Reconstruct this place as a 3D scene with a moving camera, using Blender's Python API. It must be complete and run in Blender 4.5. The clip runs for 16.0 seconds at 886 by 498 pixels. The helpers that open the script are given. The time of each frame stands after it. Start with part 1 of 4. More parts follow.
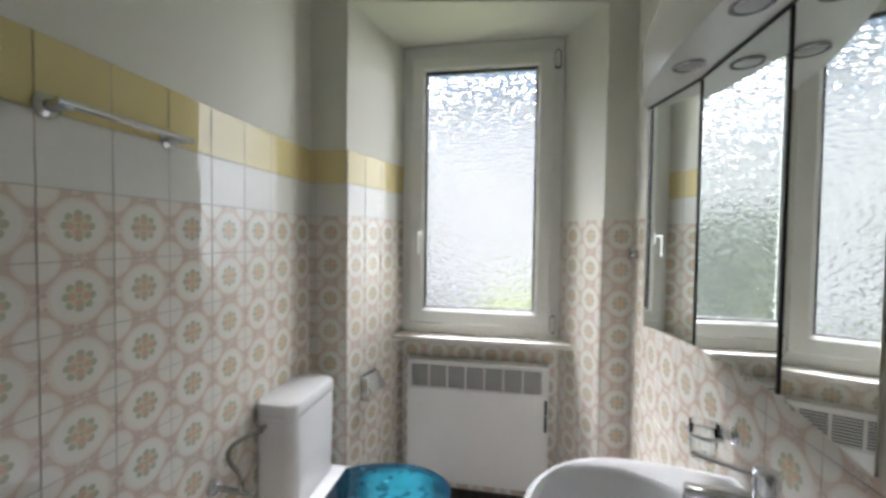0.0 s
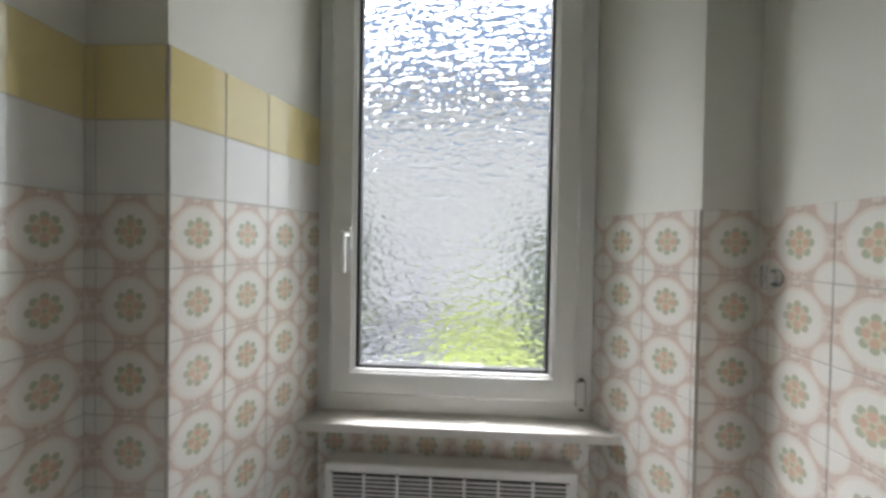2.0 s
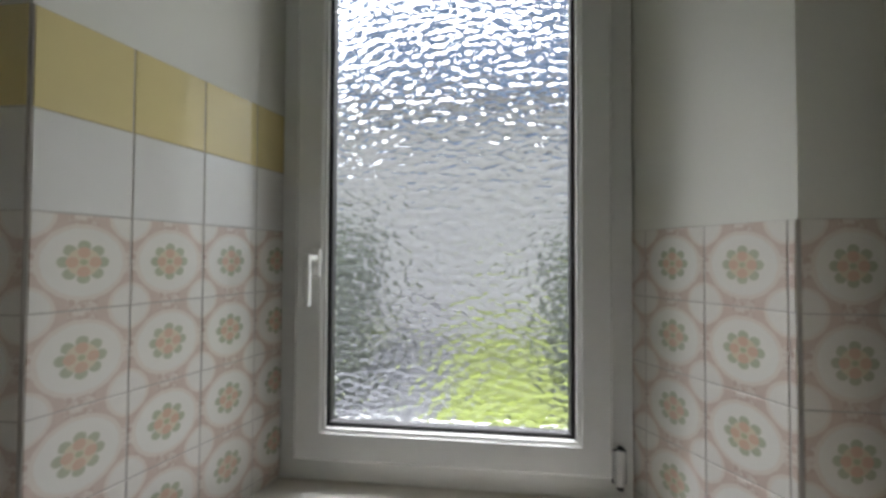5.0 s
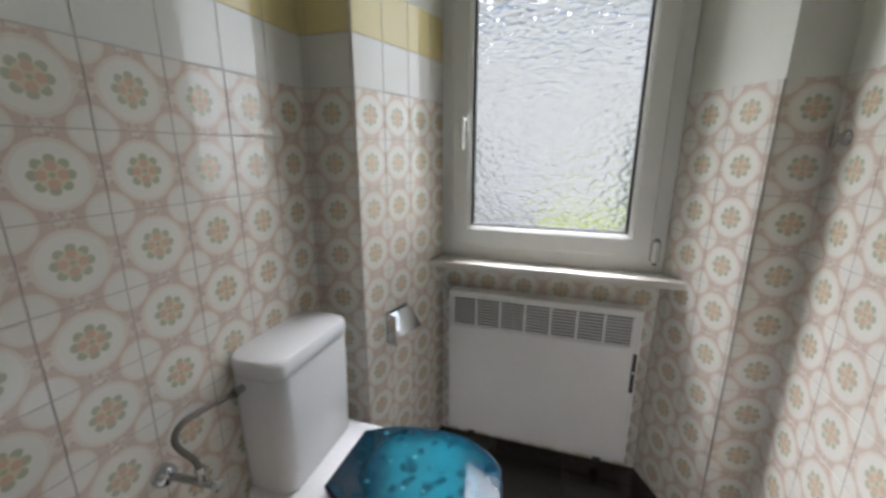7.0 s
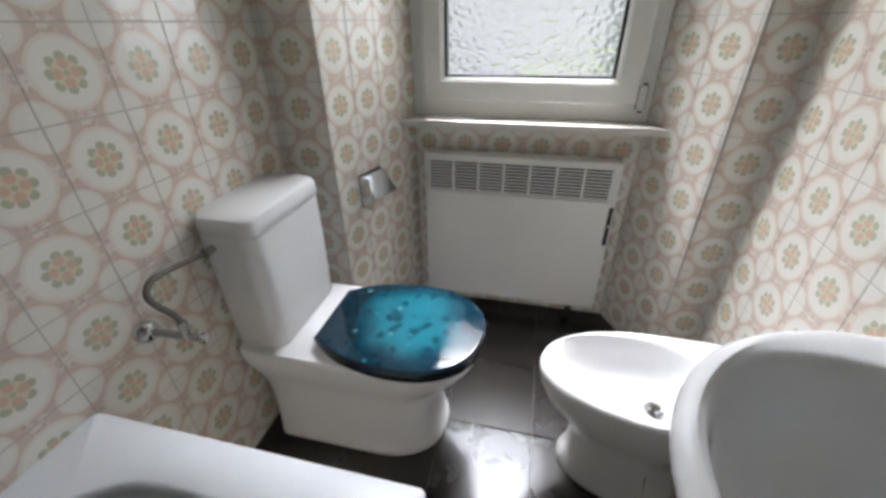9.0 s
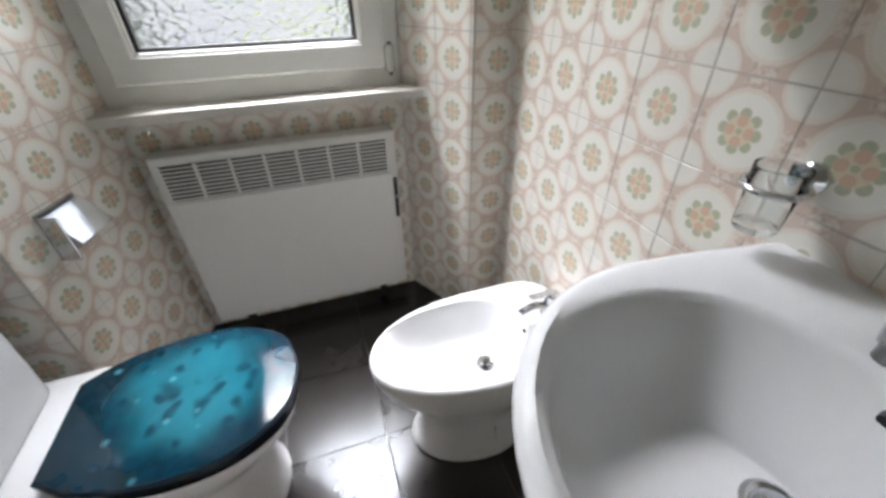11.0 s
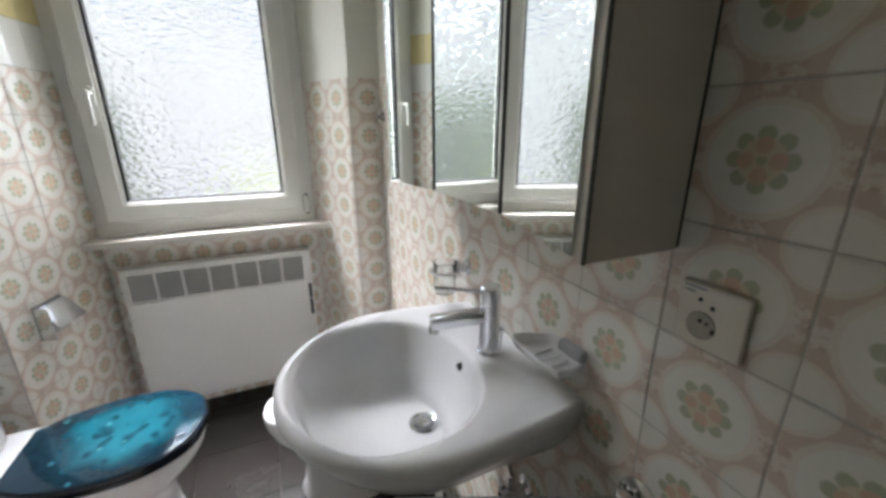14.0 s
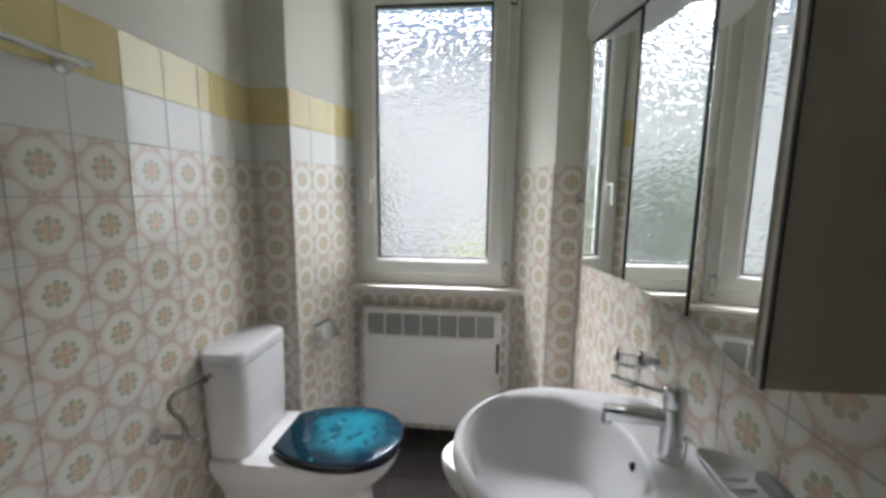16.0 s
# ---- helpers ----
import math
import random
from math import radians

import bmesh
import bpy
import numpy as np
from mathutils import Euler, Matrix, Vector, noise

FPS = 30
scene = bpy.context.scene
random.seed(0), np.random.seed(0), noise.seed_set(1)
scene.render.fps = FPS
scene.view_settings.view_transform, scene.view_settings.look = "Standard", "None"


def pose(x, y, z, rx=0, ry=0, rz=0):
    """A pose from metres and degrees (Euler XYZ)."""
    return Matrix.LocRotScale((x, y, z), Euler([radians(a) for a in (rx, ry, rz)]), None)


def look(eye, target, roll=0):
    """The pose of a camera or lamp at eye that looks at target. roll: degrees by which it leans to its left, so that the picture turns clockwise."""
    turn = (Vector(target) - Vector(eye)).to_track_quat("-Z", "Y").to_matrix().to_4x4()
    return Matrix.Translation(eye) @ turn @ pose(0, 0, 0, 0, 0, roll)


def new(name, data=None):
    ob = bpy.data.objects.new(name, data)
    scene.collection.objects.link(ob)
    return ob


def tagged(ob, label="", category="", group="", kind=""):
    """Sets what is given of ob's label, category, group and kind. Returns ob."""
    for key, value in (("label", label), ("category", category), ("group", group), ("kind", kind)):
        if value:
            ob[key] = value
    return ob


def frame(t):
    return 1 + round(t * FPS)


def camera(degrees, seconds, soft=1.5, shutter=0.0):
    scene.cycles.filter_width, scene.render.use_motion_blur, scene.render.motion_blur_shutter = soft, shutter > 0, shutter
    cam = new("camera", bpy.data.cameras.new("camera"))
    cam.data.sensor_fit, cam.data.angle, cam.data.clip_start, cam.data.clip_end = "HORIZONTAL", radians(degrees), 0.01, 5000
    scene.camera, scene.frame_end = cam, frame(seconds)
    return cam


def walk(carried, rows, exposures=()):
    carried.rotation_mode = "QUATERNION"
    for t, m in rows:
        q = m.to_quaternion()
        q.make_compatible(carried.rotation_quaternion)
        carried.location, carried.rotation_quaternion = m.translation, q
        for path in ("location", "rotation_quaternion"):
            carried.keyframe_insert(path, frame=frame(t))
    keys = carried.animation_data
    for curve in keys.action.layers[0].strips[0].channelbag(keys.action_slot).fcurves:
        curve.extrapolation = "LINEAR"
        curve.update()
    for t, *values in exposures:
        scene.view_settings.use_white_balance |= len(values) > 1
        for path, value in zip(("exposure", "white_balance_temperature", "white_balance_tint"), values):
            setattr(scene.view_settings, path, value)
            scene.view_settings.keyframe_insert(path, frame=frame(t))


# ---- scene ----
cam = camera(97.4, 16.0, soft=3.3)
METRES, EYE, TILT, LEAN, TURN = 4.36, 1.43, 0.0, 0.0, 10.0
ROWS = [
    (0.0, 0.0, 0.0, 0.0, 0.02, -1.74, -0.74),
    (0.5, 0.0111, 0.0511, -0.0018, 0.11, -1.55, -0.36),
    (1.0, 0.0193, 0.1056, 0.0044, -0.64, -1.07, -0.34),
    (1.5, 0.0143, 0.1578, -0.0012, -3.34, -0.66, -0.63),
    (2.0, 0.005, 0.2143, 0.0005, -6.69, -0.95, -0.96),
    (2.5, 0.0172, 0.2605, -0.005, -8.55, -1.29, -1.03),
    (3.0, 0.0378, 0.3164, -0.0075, -6.34, -0.88, -0.14),
    (3.5, 0.0409, 0.3376, -0.0065, -4.68, -0.74, 0.19),
    (6.0, 0.0138, 0.1965, 0.0106, -2.34, 2.15, -1.37),
    (6.5, 0.0125, 0.1618, -0.004, 2.95, -5.87, -0.94),
    (7.0, -0.001, 0.1324, -0.0222, 7.72, -14.14, -0.2),
    (7.5, -0.0119, 0.1019, -0.0387, 11.15, -21.02, 0.22),
    (8.0, -0.0216, 0.0863, -0.0451, 12.17, -25.16, 0.23),
    (8.5, -0.0174, 0.096, -0.0458, 9.77, -27.55, 0.32),
    (9.0, -0.0053, 0.1368, -0.0512, 3.08, -30.16, 0.69),
    (9.5, 0.0007, 0.1708, -0.0531, -8.57, -32.49, 0.61),
    (10.0, -0.0026, 0.1924, -0.0573, -22.99, -34.15, -0.22),
    (12.5, 0.0372, 0.0962, -0.0496, -30.88, -34.39, 1.27),
    (13.0, 0.0325, 0.0716, -0.0434, -29.78, -31.8, 0.97),
    (13.5, 0.0253, 0.0465, -0.043, -30.86, -26.6, 0.35),
    (14.0, 0.0226, 0.0298, -0.024, -33.72, -17.35, 0.12),
    (14.5, 0.0245, 0.0258, 0.0036, -35.89, -7.29, 0.65),
    (15.0, 0.0219, 0.0253, 0.0151, -33.53, -1.67, 0.78),
    (15.5, 0.0171, 0.0228, 0.0114, -24.56, -1.97, 0.22),
    (16.0, 0.0088, 0.0047, -0.0065, -6.21, -8.45, -0.62),
]
EXPOSURES = [
    (0.0, 1.01),
    (0.5, 0.78),
    (1.0, 0.77),
    (1.5, 0.68),
    (2.0, 0.53),
    (2.5, 0.35),
    (3.0, -0.1),
    (3.5, -0.23),
    (3.7, -0.23),
    (5.8, 0.27),
    (6.5, 0.45),
    (7.5, 0.66),
    (9.0, 0.73),
    (10.0, 0.65),
    (12.3, 1.03),
    (13.0, 0.95),
    (14.0, 1.05),
    (14.5, 0.96),
    (15.0, 0.95),
    (15.5, 0.86),
    (16.0, 0.78),
]
walk(cam, [(t, pose(0, 0, EYE, TILT, LEAN, TURN) @ pose(METRES * x, METRES * y, METRES * z, 90 + pitch, roll, yaw)) for t, x, y, z, yaw, pitch, roll in ROWS[:-1]] + [(16.0, look((0.072, 0.03, 1.384), (-0.108, 2.004, 1.106), 0.6))], EXPOSURES)
# ---- light ----
world = bpy.data.worlds.new("sky")
scene.world = world
world.use_nodes = True
wn = world.node_tree.nodes
sky = wn.new("ShaderNodeTexSky")
sky.sky_type = "NISHITA"
sky.sun_disc = False
sky.sun_elevation = radians(52)
sky.sun_rotation = radians(200)
sky.dust_density = 2.0
wn["Background"].inputs[1].default_value = 0.11
world.node_tree.links.new(sky.outputs[0], wn["Background"].inputs[0])

sun_data = bpy.data.lights.new("sun", "SUN")
sun_data.energy = 2.0
sun_data.angle = radians(0.5)
sun_data.color = (1.0, 0.95, 0.87)
sun = new("sun", sun_data)
sun.matrix_world = look((0, 0, 30), (0.34 * 23.4, 0.94 * 23.4, 0))

# added area lamp, stands in for the open sky and shines down through the window
sky_data = bpy.data.lights.new("window_skylight", "AREA")
sky_data.shape = "RECTANGLE"
sky_data.size, sky_data.size_y = 3.0, 1.6
sky_data.energy = 340
sky_data.color = (0.935, 0.94, 1.0)
sky_lamp = new("window_skylight", sky_data)
sky_lamp.matrix_world = look((-0.3, 4.3, 5.05), (-0.18, 1.3, 0.9))


# added fill lamp to the right outside, brightens the left wall
side_data = bpy.data.lights.new("window_side_skylight", "AREA")
side_data.shape = "RECTANGLE"
side_data.size, side_data.size_y = 3.6, 3.0
side_data.energy = 110
side_data.color = (0.935, 0.94, 1.0)
side_lamp = new("window_side_skylight", side_data)
side_lamp.matrix_world = look((3.6, 4.9, 2.3), (-0.3, 1.9, 1.3))

# added steep fill lamp for the bidet, floor and lower walls by the window
high_data = bpy.data.lights.new("window_high_skylight", "AREA")
high_data.shape = "RECTANGLE"
high_data.size, high_data.size_y = 3.4, 2.0
high_data.energy = 770
high_data.color = (0.935, 0.94, 1.0)
high_lamp = new("window_high_skylight", high_data)
high_lamp.matrix_world = look((-0.8, 3.3, 4.9), (-0.1, 1.8, 0.9))

# added fill lamp to the left, lifts the right wall, too high for the mirrors
left_data = bpy.data.lights.new("window_left_skylight", "AREA")
left_data.shape = "RECTANGLE"
left_data.size, left_data.size_y = 3.4, 2.4
left_data.energy = 210
left_data.color = (0.935, 0.94, 1.0)
left_lamp = new("window_left_skylight", left_data)
left_lamp.matrix_world = look((-2.3, 3.7, 4.6), (0.1, 1.9, 1.1))

# ---- materials ----
class Nodes:
    """Short hand for building a node tree."""

    def __init__(self, name):
        self.mat = bpy.data.materials.new(name)
        self.mat.use_nodes = True
        self.t = self.mat.node_tree
        self.b = self.t.nodes["Principled BSDF"]

    def n(self, kind, **props):
        node = self.t.nodes.new(kind)
        for k, v in props.items():
            if k == "op":
                node.operation = v
            elif k == "blend":
                node.blend_type = v
            elif k == "interp":
                node.interpolation_type = v
        return node

    def put(self, socket, value):
        if hasattr(value, "is_output"):
            self.t.links.new(value, socket)
        else:
            socket.default_value = value

    def m(self, op, a, b=0.0, c=0.0):
        node = self.n("ShaderNodeMath", op=op)
        self.put(node.inputs[0], a)
        self.put(node.inputs[1], b)
        self.put(node.inputs[2], c)
        return node.outputs[0]

    def step(self, v, lo, hi):
        """0 below lo, 1 above hi, smooth between."""
        node = self.n("ShaderNodeMapRange", interp="SMOOTHSTEP")
        self.put(node.inputs[0], v)
        node.inputs[1].default_value, node.inputs[2].default_value = lo, hi
        return node.outputs[0]

    def mix(self, f, a, b):
        node = self.n("ShaderNodeMix")
        node.data_type = "RGBA"
        self.put(node.inputs[0], f)
        for i, v in ((6, a), (7, b)):
            self.put(node.inputs[i], v if hasattr(v, "is_output") else (*v, 1))
        return node.outputs[2]

    def coord(self):
        return self.n("ShaderNodeTexCoord").outputs["Object"]

    def noise(self, scale, detail=3.0, vec=None):
        node = self.n("ShaderNodeTexNoise")
        node.inputs["Scale"].default_value = scale
        node.inputs["Detail"].default_value = detail
        self.put(node.inputs["Vector"], vec if vec is not None else self.coord())
        return node.outputs["Fac"]

    def bump(self, height, strength=0.2, distance=0.002):
        node = self.n("ShaderNodeBump")
        node.inputs["Strength"].default_value = strength
        node.inputs["Distance"].default_value = distance
        self.put(node.inputs["Height"], height)
        self.put(self.b.inputs["Normal"], node.outputs[0])
        return node.outputs[0]

    def base(self, color, rough, metal=0.0):
        self.put(self.b.inputs["Base Color"], color if hasattr(color, "is_output") else (*color, 1))
        self.put(self.b.inputs["Roughness"], rough)
        self.b.inputs["Metallic"].default_value = metal
        return self.mat


def plain(name, color, rough=0.4, metal=0.0, spot=0.1, scale=12.0, relief=0.05):
    """A surface with two scales of variation: broad stains and fine grain."""
    k = Nodes(name)
    broad, fine = k.noise(scale), k.noise(scale * 14, 2.0)
    dark = tuple(c * (1 - spot) for c in color)
    lite = tuple(min(1, c * (1 + spot * 0.5)) for c in color)
    col = k.mix(k.m("ADD", k.m("MULTIPLY", broad, 0.75), k.m("MULTIPLY", fine, 0.25)), dark, lite)
    if relief:
        k.bump(fine, relief, 0.001)
    return k.base(col, k.m("MULTIPLY_ADD", broad, 0.1, rough - 0.05), metal)


def tile_material():
    """Glazed tile: pale disc with a flower, corner discs and pink straps between them, paled by glare."""
    k = Nodes("patterned_glazed_tile")
    sep = k.n("ShaderNodeSeparateXYZ")
    k.put(sep.inputs[0], k.coord())
    u = k.m("DIVIDE", sep.outputs[0], 0.075)
    v = k.m("DIVIDE", sep.outputs[1], 0.075)
    au, av = k.m("ABSOLUTE", u), k.m("ABSOLUTE", v)
    r = k.m("SQRT", k.m("ADD", k.m("MULTIPLY", u, u), k.m("MULTIPLY", v, v)))
    iu, iv = k.m("SUBTRACT", 1.0, au), k.m("SUBTRACT", 1.0, av)
    rc = k.m("SQRT", k.m("ADD", k.m("MULTIPLY", iu, iu), k.m("MULTIPLY", iv, iv)))
    th = k.m("ARCTAN2", v, u)
    blur = k.noise(90.0, 2.0)
    wob = k.m("MULTIPLY_ADD", blur, 0.05, -0.025)
    r2 = k.m("ADD", r, wob)
    # salmon straps between the discs, mottled by the print
    col = k.mix(k.noise(160.0, 2.0), (0.63, 0.475, 0.395), (0.55, 0.42, 0.35))
    # scrolls at the middle of each edge
    longer, shorter = k.m("MAXIMUM", au, av), k.m("MINIMUM", au, av)
    scroll = k.m("MULTIPLY", k.step(longer, 0.73, 0.78), k.m("SUBTRACT", 1.0, k.step(shorter, 0.24, 0.29)))
    curl = k.step(k.noise(140.0, 2.0), 0.36, 0.64)
    col = k.mix(k.m("MULTIPLY", scroll, 0.85), col, k.mix(curl, (0.50, 0.34, 0.27), (0.76, 0.70, 0.62)))
    # pale corner discs with a cream outline
    rc2 = k.m("ADD", rc, wob)
    col = k.mix(k.m("MULTIPLY", k.m("SUBTRACT", 1.0, k.step(rc2, 0.53, 0.57)), 0.85), col, (0.77, 0.71, 0.62))
    col = k.mix(k.m("SUBTRACT", 1.0, k.step(rc2, 0.455, 0.50)), col, (0.78, 0.76, 0.70))
    # large pale disc with a cream outline
    col = k.mix(k.m("MULTIPLY", k.m("SUBTRACT", 1.0, k.step(r2, 0.79, 0.83)), 0.85), col, (0.77, 0.71, 0.62))
    col = k.mix(k.m("SUBTRACT", 1.0, k.step(r2, 0.70, 0.745)), col, (0.80, 0.79, 0.73))

    def petals(count, radius, size):
        """Distance outside the nearest of some round petals set in a ring."""
        part_angle = 2 * math.pi / count
        fold = k.m("SUBTRACT", k.m("FLOORED_MODULO", k.m("ADD", th, part_angle / 2), part_angle), part_angle / 2)
        px = k.m("SUBTRACT", k.m("MULTIPLY", r2, k.m("COSINE", fold)), radius)
        py = k.m("MULTIPLY", r2, k.m("SINE", fold))
        return k.m("SUBTRACT", k.m("SQRT", k.m("ADD", k.m("MULTIPLY", px, px), k.m("MULTIPLY", py, py))), size)

    # flower: eight green lobes round four orange petals, edged in straw yellow
    green = k.mix(k.noise(240.0, 2.0), (0.29, 0.35, 0.20), (0.42, 0.46, 0.29))
    lobe, petal = petals(8, 0.345, 0.120), petals(4, 0.205, 0.118)
    col = k.mix(k.m("SUBTRACT", 1.0, k.step(lobe, -0.025, 0.02)), col, green)
    col = k.mix(k.m("SUBTRACT", 1.0, k.step(r2, 0.28, 0.32)), col, (0.66, 0.58, 0.40))
    orange = k.mix(k.noise(200.0, 2.0), (0.62, 0.33, 0.20), (0.60, 0.40, 0.27))
    col = k.mix(k.m("SUBTRACT", 1.0, k.step(petal, -0.025, 0.015)), col, orange)
    col = k.mix(k.m("SUBTRACT", 1.0, k.step(r2, 0.05, 0.08)), col, (0.36, 0.40, 0.20))
    # glare on the glaze mixed into the colour as a pale wash, varied per tile
    info = k.n("ShaderNodeObjectInfo")
    glare_wash = k.m("MULTIPLY_ADD", info.outputs["Random"], 0.10, 0.25)
    col = k.mix(glare_wash, col, (0.74, 0.69, 0.62))
    k.bump(k.noise(26.0, 2.0), 0.03, 0.002)
    return k.base(col, k.m("MULTIPLY_ADD", k.noise(60.0), 0.03, 0.02))


def glazed(name, color):
    k = Nodes(name)
    info = k.n("ShaderNodeObjectInfo")
    col = k.mix(k.m("MULTIPLY_ADD", info.outputs["Random"], 0.6, k.m("MULTIPLY", k.noise(30.0), 0.4)),
                tuple(c * 0.93 for c in color), color)
    k.bump(k.noise(24.0, 2.0), 0.03, 0.002)
    return k.base(col, k.m("MULTIPLY_ADD", k.noise(60.0), 0.03, 0.02))


def floor_tile_material():
    k = Nodes("dark_floor_tile")
    info = k.n("ShaderNodeObjectInfo")
    n1, n2 = k.noise(9.0, 5.0), k.noise(120.0, 2.0)
    col = k.mix(k.m("ADD", k.m("MULTIPLY", n1, 0.7), k.m("MULTIPLY", info.outputs["Random"], 0.3)),
                (0.012, 0.010, 0.009), (0.030, 0.025, 0.023))
    k.bump(k.m("ADD", n1, k.m("MULTIPLY", n2, 0.3)), 0.05, 0.002)
    k.b.inputs["Specular IOR Level"].default_value = 0.55
    return k.base(col, k.m("MULTIPLY_ADD", n1, 0.04, 0.15))


def pane_material():
    """Hammered privacy glass."""
    k = Nodes("hammered_glass")
    co = k.coord()
    scale = k.n("ShaderNodeMapping")
    scale.inputs["Scale"].default_value = (1.0, 1.0, 1.55)
    k.put(scale.inputs[0], co)
    vor = k.n("ShaderNodeTexVoronoi")
    vor.feature = "SMOOTH_F1"
    vor.inputs["Scale"].default_value = 40.0
    vor.inputs["Smoothness"].default_value = 0.12
    k.put(vor.inputs["Vector"], scale.outputs[0])
    h = k.m("ADD", vor.outputs["Distance"], k.m("MULTIPLY", k.noise(40.0, 2.0, scale.outputs[0]), 0.12))
    nb = k.bump(h, 0.8, 0.012)
    glass = k.n("ShaderNodeBsdfRefraction")
    glass.inputs["IOR"].default_value = 1.3
    glass.inputs["Roughness"].default_value = 0.22
    glass.inputs["Color"].default_value = (0.94, 0.96, 0.97, 1)
    k.put(glass.inputs["Normal"], nb)
    gloss = k.n("ShaderNodeBsdfGlossy")
    gloss.inputs["Roughness"].default_value = 0.15
    k.put(gloss.inputs["Normal"], nb)
    milk = k.n("ShaderNodeBsdfTranslucent")
    milk.inputs["Color"].default_value = (0.86, 0.88, 0.92, 1)
    k.put(milk.inputs["Normal"], nb)
    m1, m2 = k.n("ShaderNodeMixShader"), k.n("ShaderNodeMixShader")
    m1.inputs[0].default_value = 0.02
    k.t.links.new(glass.outputs[0], m1.inputs[1])
    k.t.links.new(milk.outputs[0], m1.inputs[2])
    m2.inputs[0].default_value = 0.05
    k.t.links.new(m1.outputs[0], m2.inputs[1])
    k.t.links.new(gloss.outputs[0], m2.inputs[2])
    k.t.links.new(m2.outputs[0], k.t.nodes["Material Output"].inputs[0])
    return k.mat


def lid_material():
    """Printed seat lid: turquoise water with darker and lighter drops."""
    k = Nodes("turquoise_print")
    co = k.coord()
    warp = k.noise(7.0, 3.0)
    vor = k.n("ShaderNodeTexVoronoi")
    vor.inputs["Scale"].default_value = 23.0
    vor.feature = "SMOOTH_F1"
    drift = k.n("ShaderNodeTexNoise")
    drift.inputs["Scale"].default_value = 9.0
    k.put(drift.inputs["Vector"], co)
    push = k.n("ShaderNodeVectorMath", op="MULTIPLY_ADD")
    k.put(push.inputs[0], drift.outputs["Color"])
    push.inputs[1].default_value = (0.10, 0.10, 0.10)
    k.put(push.inputs[2], co)
    k.put(vor.inputs["Vector"], push.outputs[0])
    big = k.n("ShaderNodeTexVoronoi")
    big.inputs["Scale"].default_value = 15.0
    k.put(big.inputs["Vector"], co)
    sep = k.n("ShaderNodeSeparateXYZ")
    k.put(sep.inputs[0], co)
    mid = k.m("SUBTRACT", 1.0, k.step(k.m("SQRT", k.m("ADD", k.m("POWER", sep.outputs[0], 2.0), k.m("POWER", sep.outputs[1], 2.0))), 0.05, 0.24))
    col = k.mix(k.step(k.m("ADD", k.m("MULTIPLY", mid, 0.55), k.m("MULTIPLY", warp, 0.6)), 0.38, 0.92), (0.002, 0.016, 0.028), (0.010, 0.112, 0.150))
    col = k.mix(k.m("MULTIPLY", k.m("SUBTRACT", 1.0, k.step(k.m("MULTIPLY_ADD", warp, 0.25, vor.outputs["Distance"]), 0.24, 0.56)), 0.8), col, (0.002, 0.022, 0.040))
    col = k.mix(k.m("MULTIPLY", k.m("SUBTRACT", 1.0, k.step(big.outputs["Distance"], 0.04, 0.18)), 0.4), col, (0.10, 0.34, 0.38))
    k.bump(k.noise(90.0, 2.0), 0.04, 0.001)
    return k.base(col, 0.07)


def paint_material(name, color):
    """Painted plaster with roller texture and faint marks."""
    k = Nodes(name)
    n1, n2 = k.noise(2.4, 4.0), k.noise(150.0, 3.0)
    col = k.mix(n1, tuple(c * 0.93 for c in color), color)
    k.bump(n2, 0.22, 0.002)
    return k.base(col, 0.75)


def foliage_material():
    k = Nodes("garden_leaves")
    geo = k.n("ShaderNodeNewGeometry")
    col = k.mix(geo.outputs["Random Per Island"], (0.035, 0.05, 0.035), (0.09, 0.11, 0.07))
    return k.base(col, 0.6)


TILE = tile_material()
TILE_WHITE = glazed("white_glazed_tile", (0.78, 0.77, 0.73))
TILE_YELLOW = glazed("yellow_glazed_tile", (0.75, 0.64, 0.33))
GROUT = plain("wall_grout", (0.50, 0.46, 0.41), 0.85, spot=0.25, scale=20)
FLOOR_GROUT = plain("floor_grout", (0.15, 0.14, 0.135), 0.85, spot=0.3, scale=20)
FLOOR_TILE = floor_tile_material()
PAINT = paint_material("cream_wall_paint", (0.76, 0.75, 0.68))
CEILING = paint_material("white_ceiling_paint", (0.80, 0.79, 0.75))
CERAMIC = plain("white_sanitary_ceramic", (0.80, 0.80, 0.81), 0.10, spot=0.04, scale=5, relief=0.0)
ENAMEL = plain("white_bath_enamel", (0.66, 0.68, 0.71), 0.30, spot=0.05, scale=5, relief=0.0)
PVC = plain("white_window_pvc", (0.80, 0.80, 0.76), 0.32, spot=0.06, scale=7)
SEAL = plain("black_rubber_seal", (0.012, 0.012, 0.012), 0.6, spot=0.2)
MARBLE = plain("cream_stone_sill", (0.72, 0.69, 0.63), 0.25, spot=0.18, scale=14)
STEEL_WHITE = plain("white_enamelled_steel", (0.80, 0.79, 0.76), 0.35, spot=0.05, scale=4)
# near black for the shade behind the grille, also colours the brackets
VENT_SHADE_BRACKET = plain("dark_grille_gap", (0.03, 0.028, 0.026), 0.7, spot=0.2)
CHROME = plain("chrome", (0.72, 0.73, 0.75), 0.10, 1.0, spot=0.12, scale=30, relief=0.0)
CHROME_DULL = plain("worn_chrome", (0.50, 0.50, 0.50), 0.22, 1.0, spot=0.3, scale=40)
HOSE = plain("braided_hose", (0.20, 0.18, 0.155), 0.42, 0.6, spot=0.4, scale=120, relief=0.3)
BLACK = plain("black_plastic", (0.015, 0.015, 0.016), 0.35, spot=0.2)
SEAT_EDGE = plain("dark_blue_seat_edge", (0.005, 0.012, 0.025), 0.18, spot=0.2)
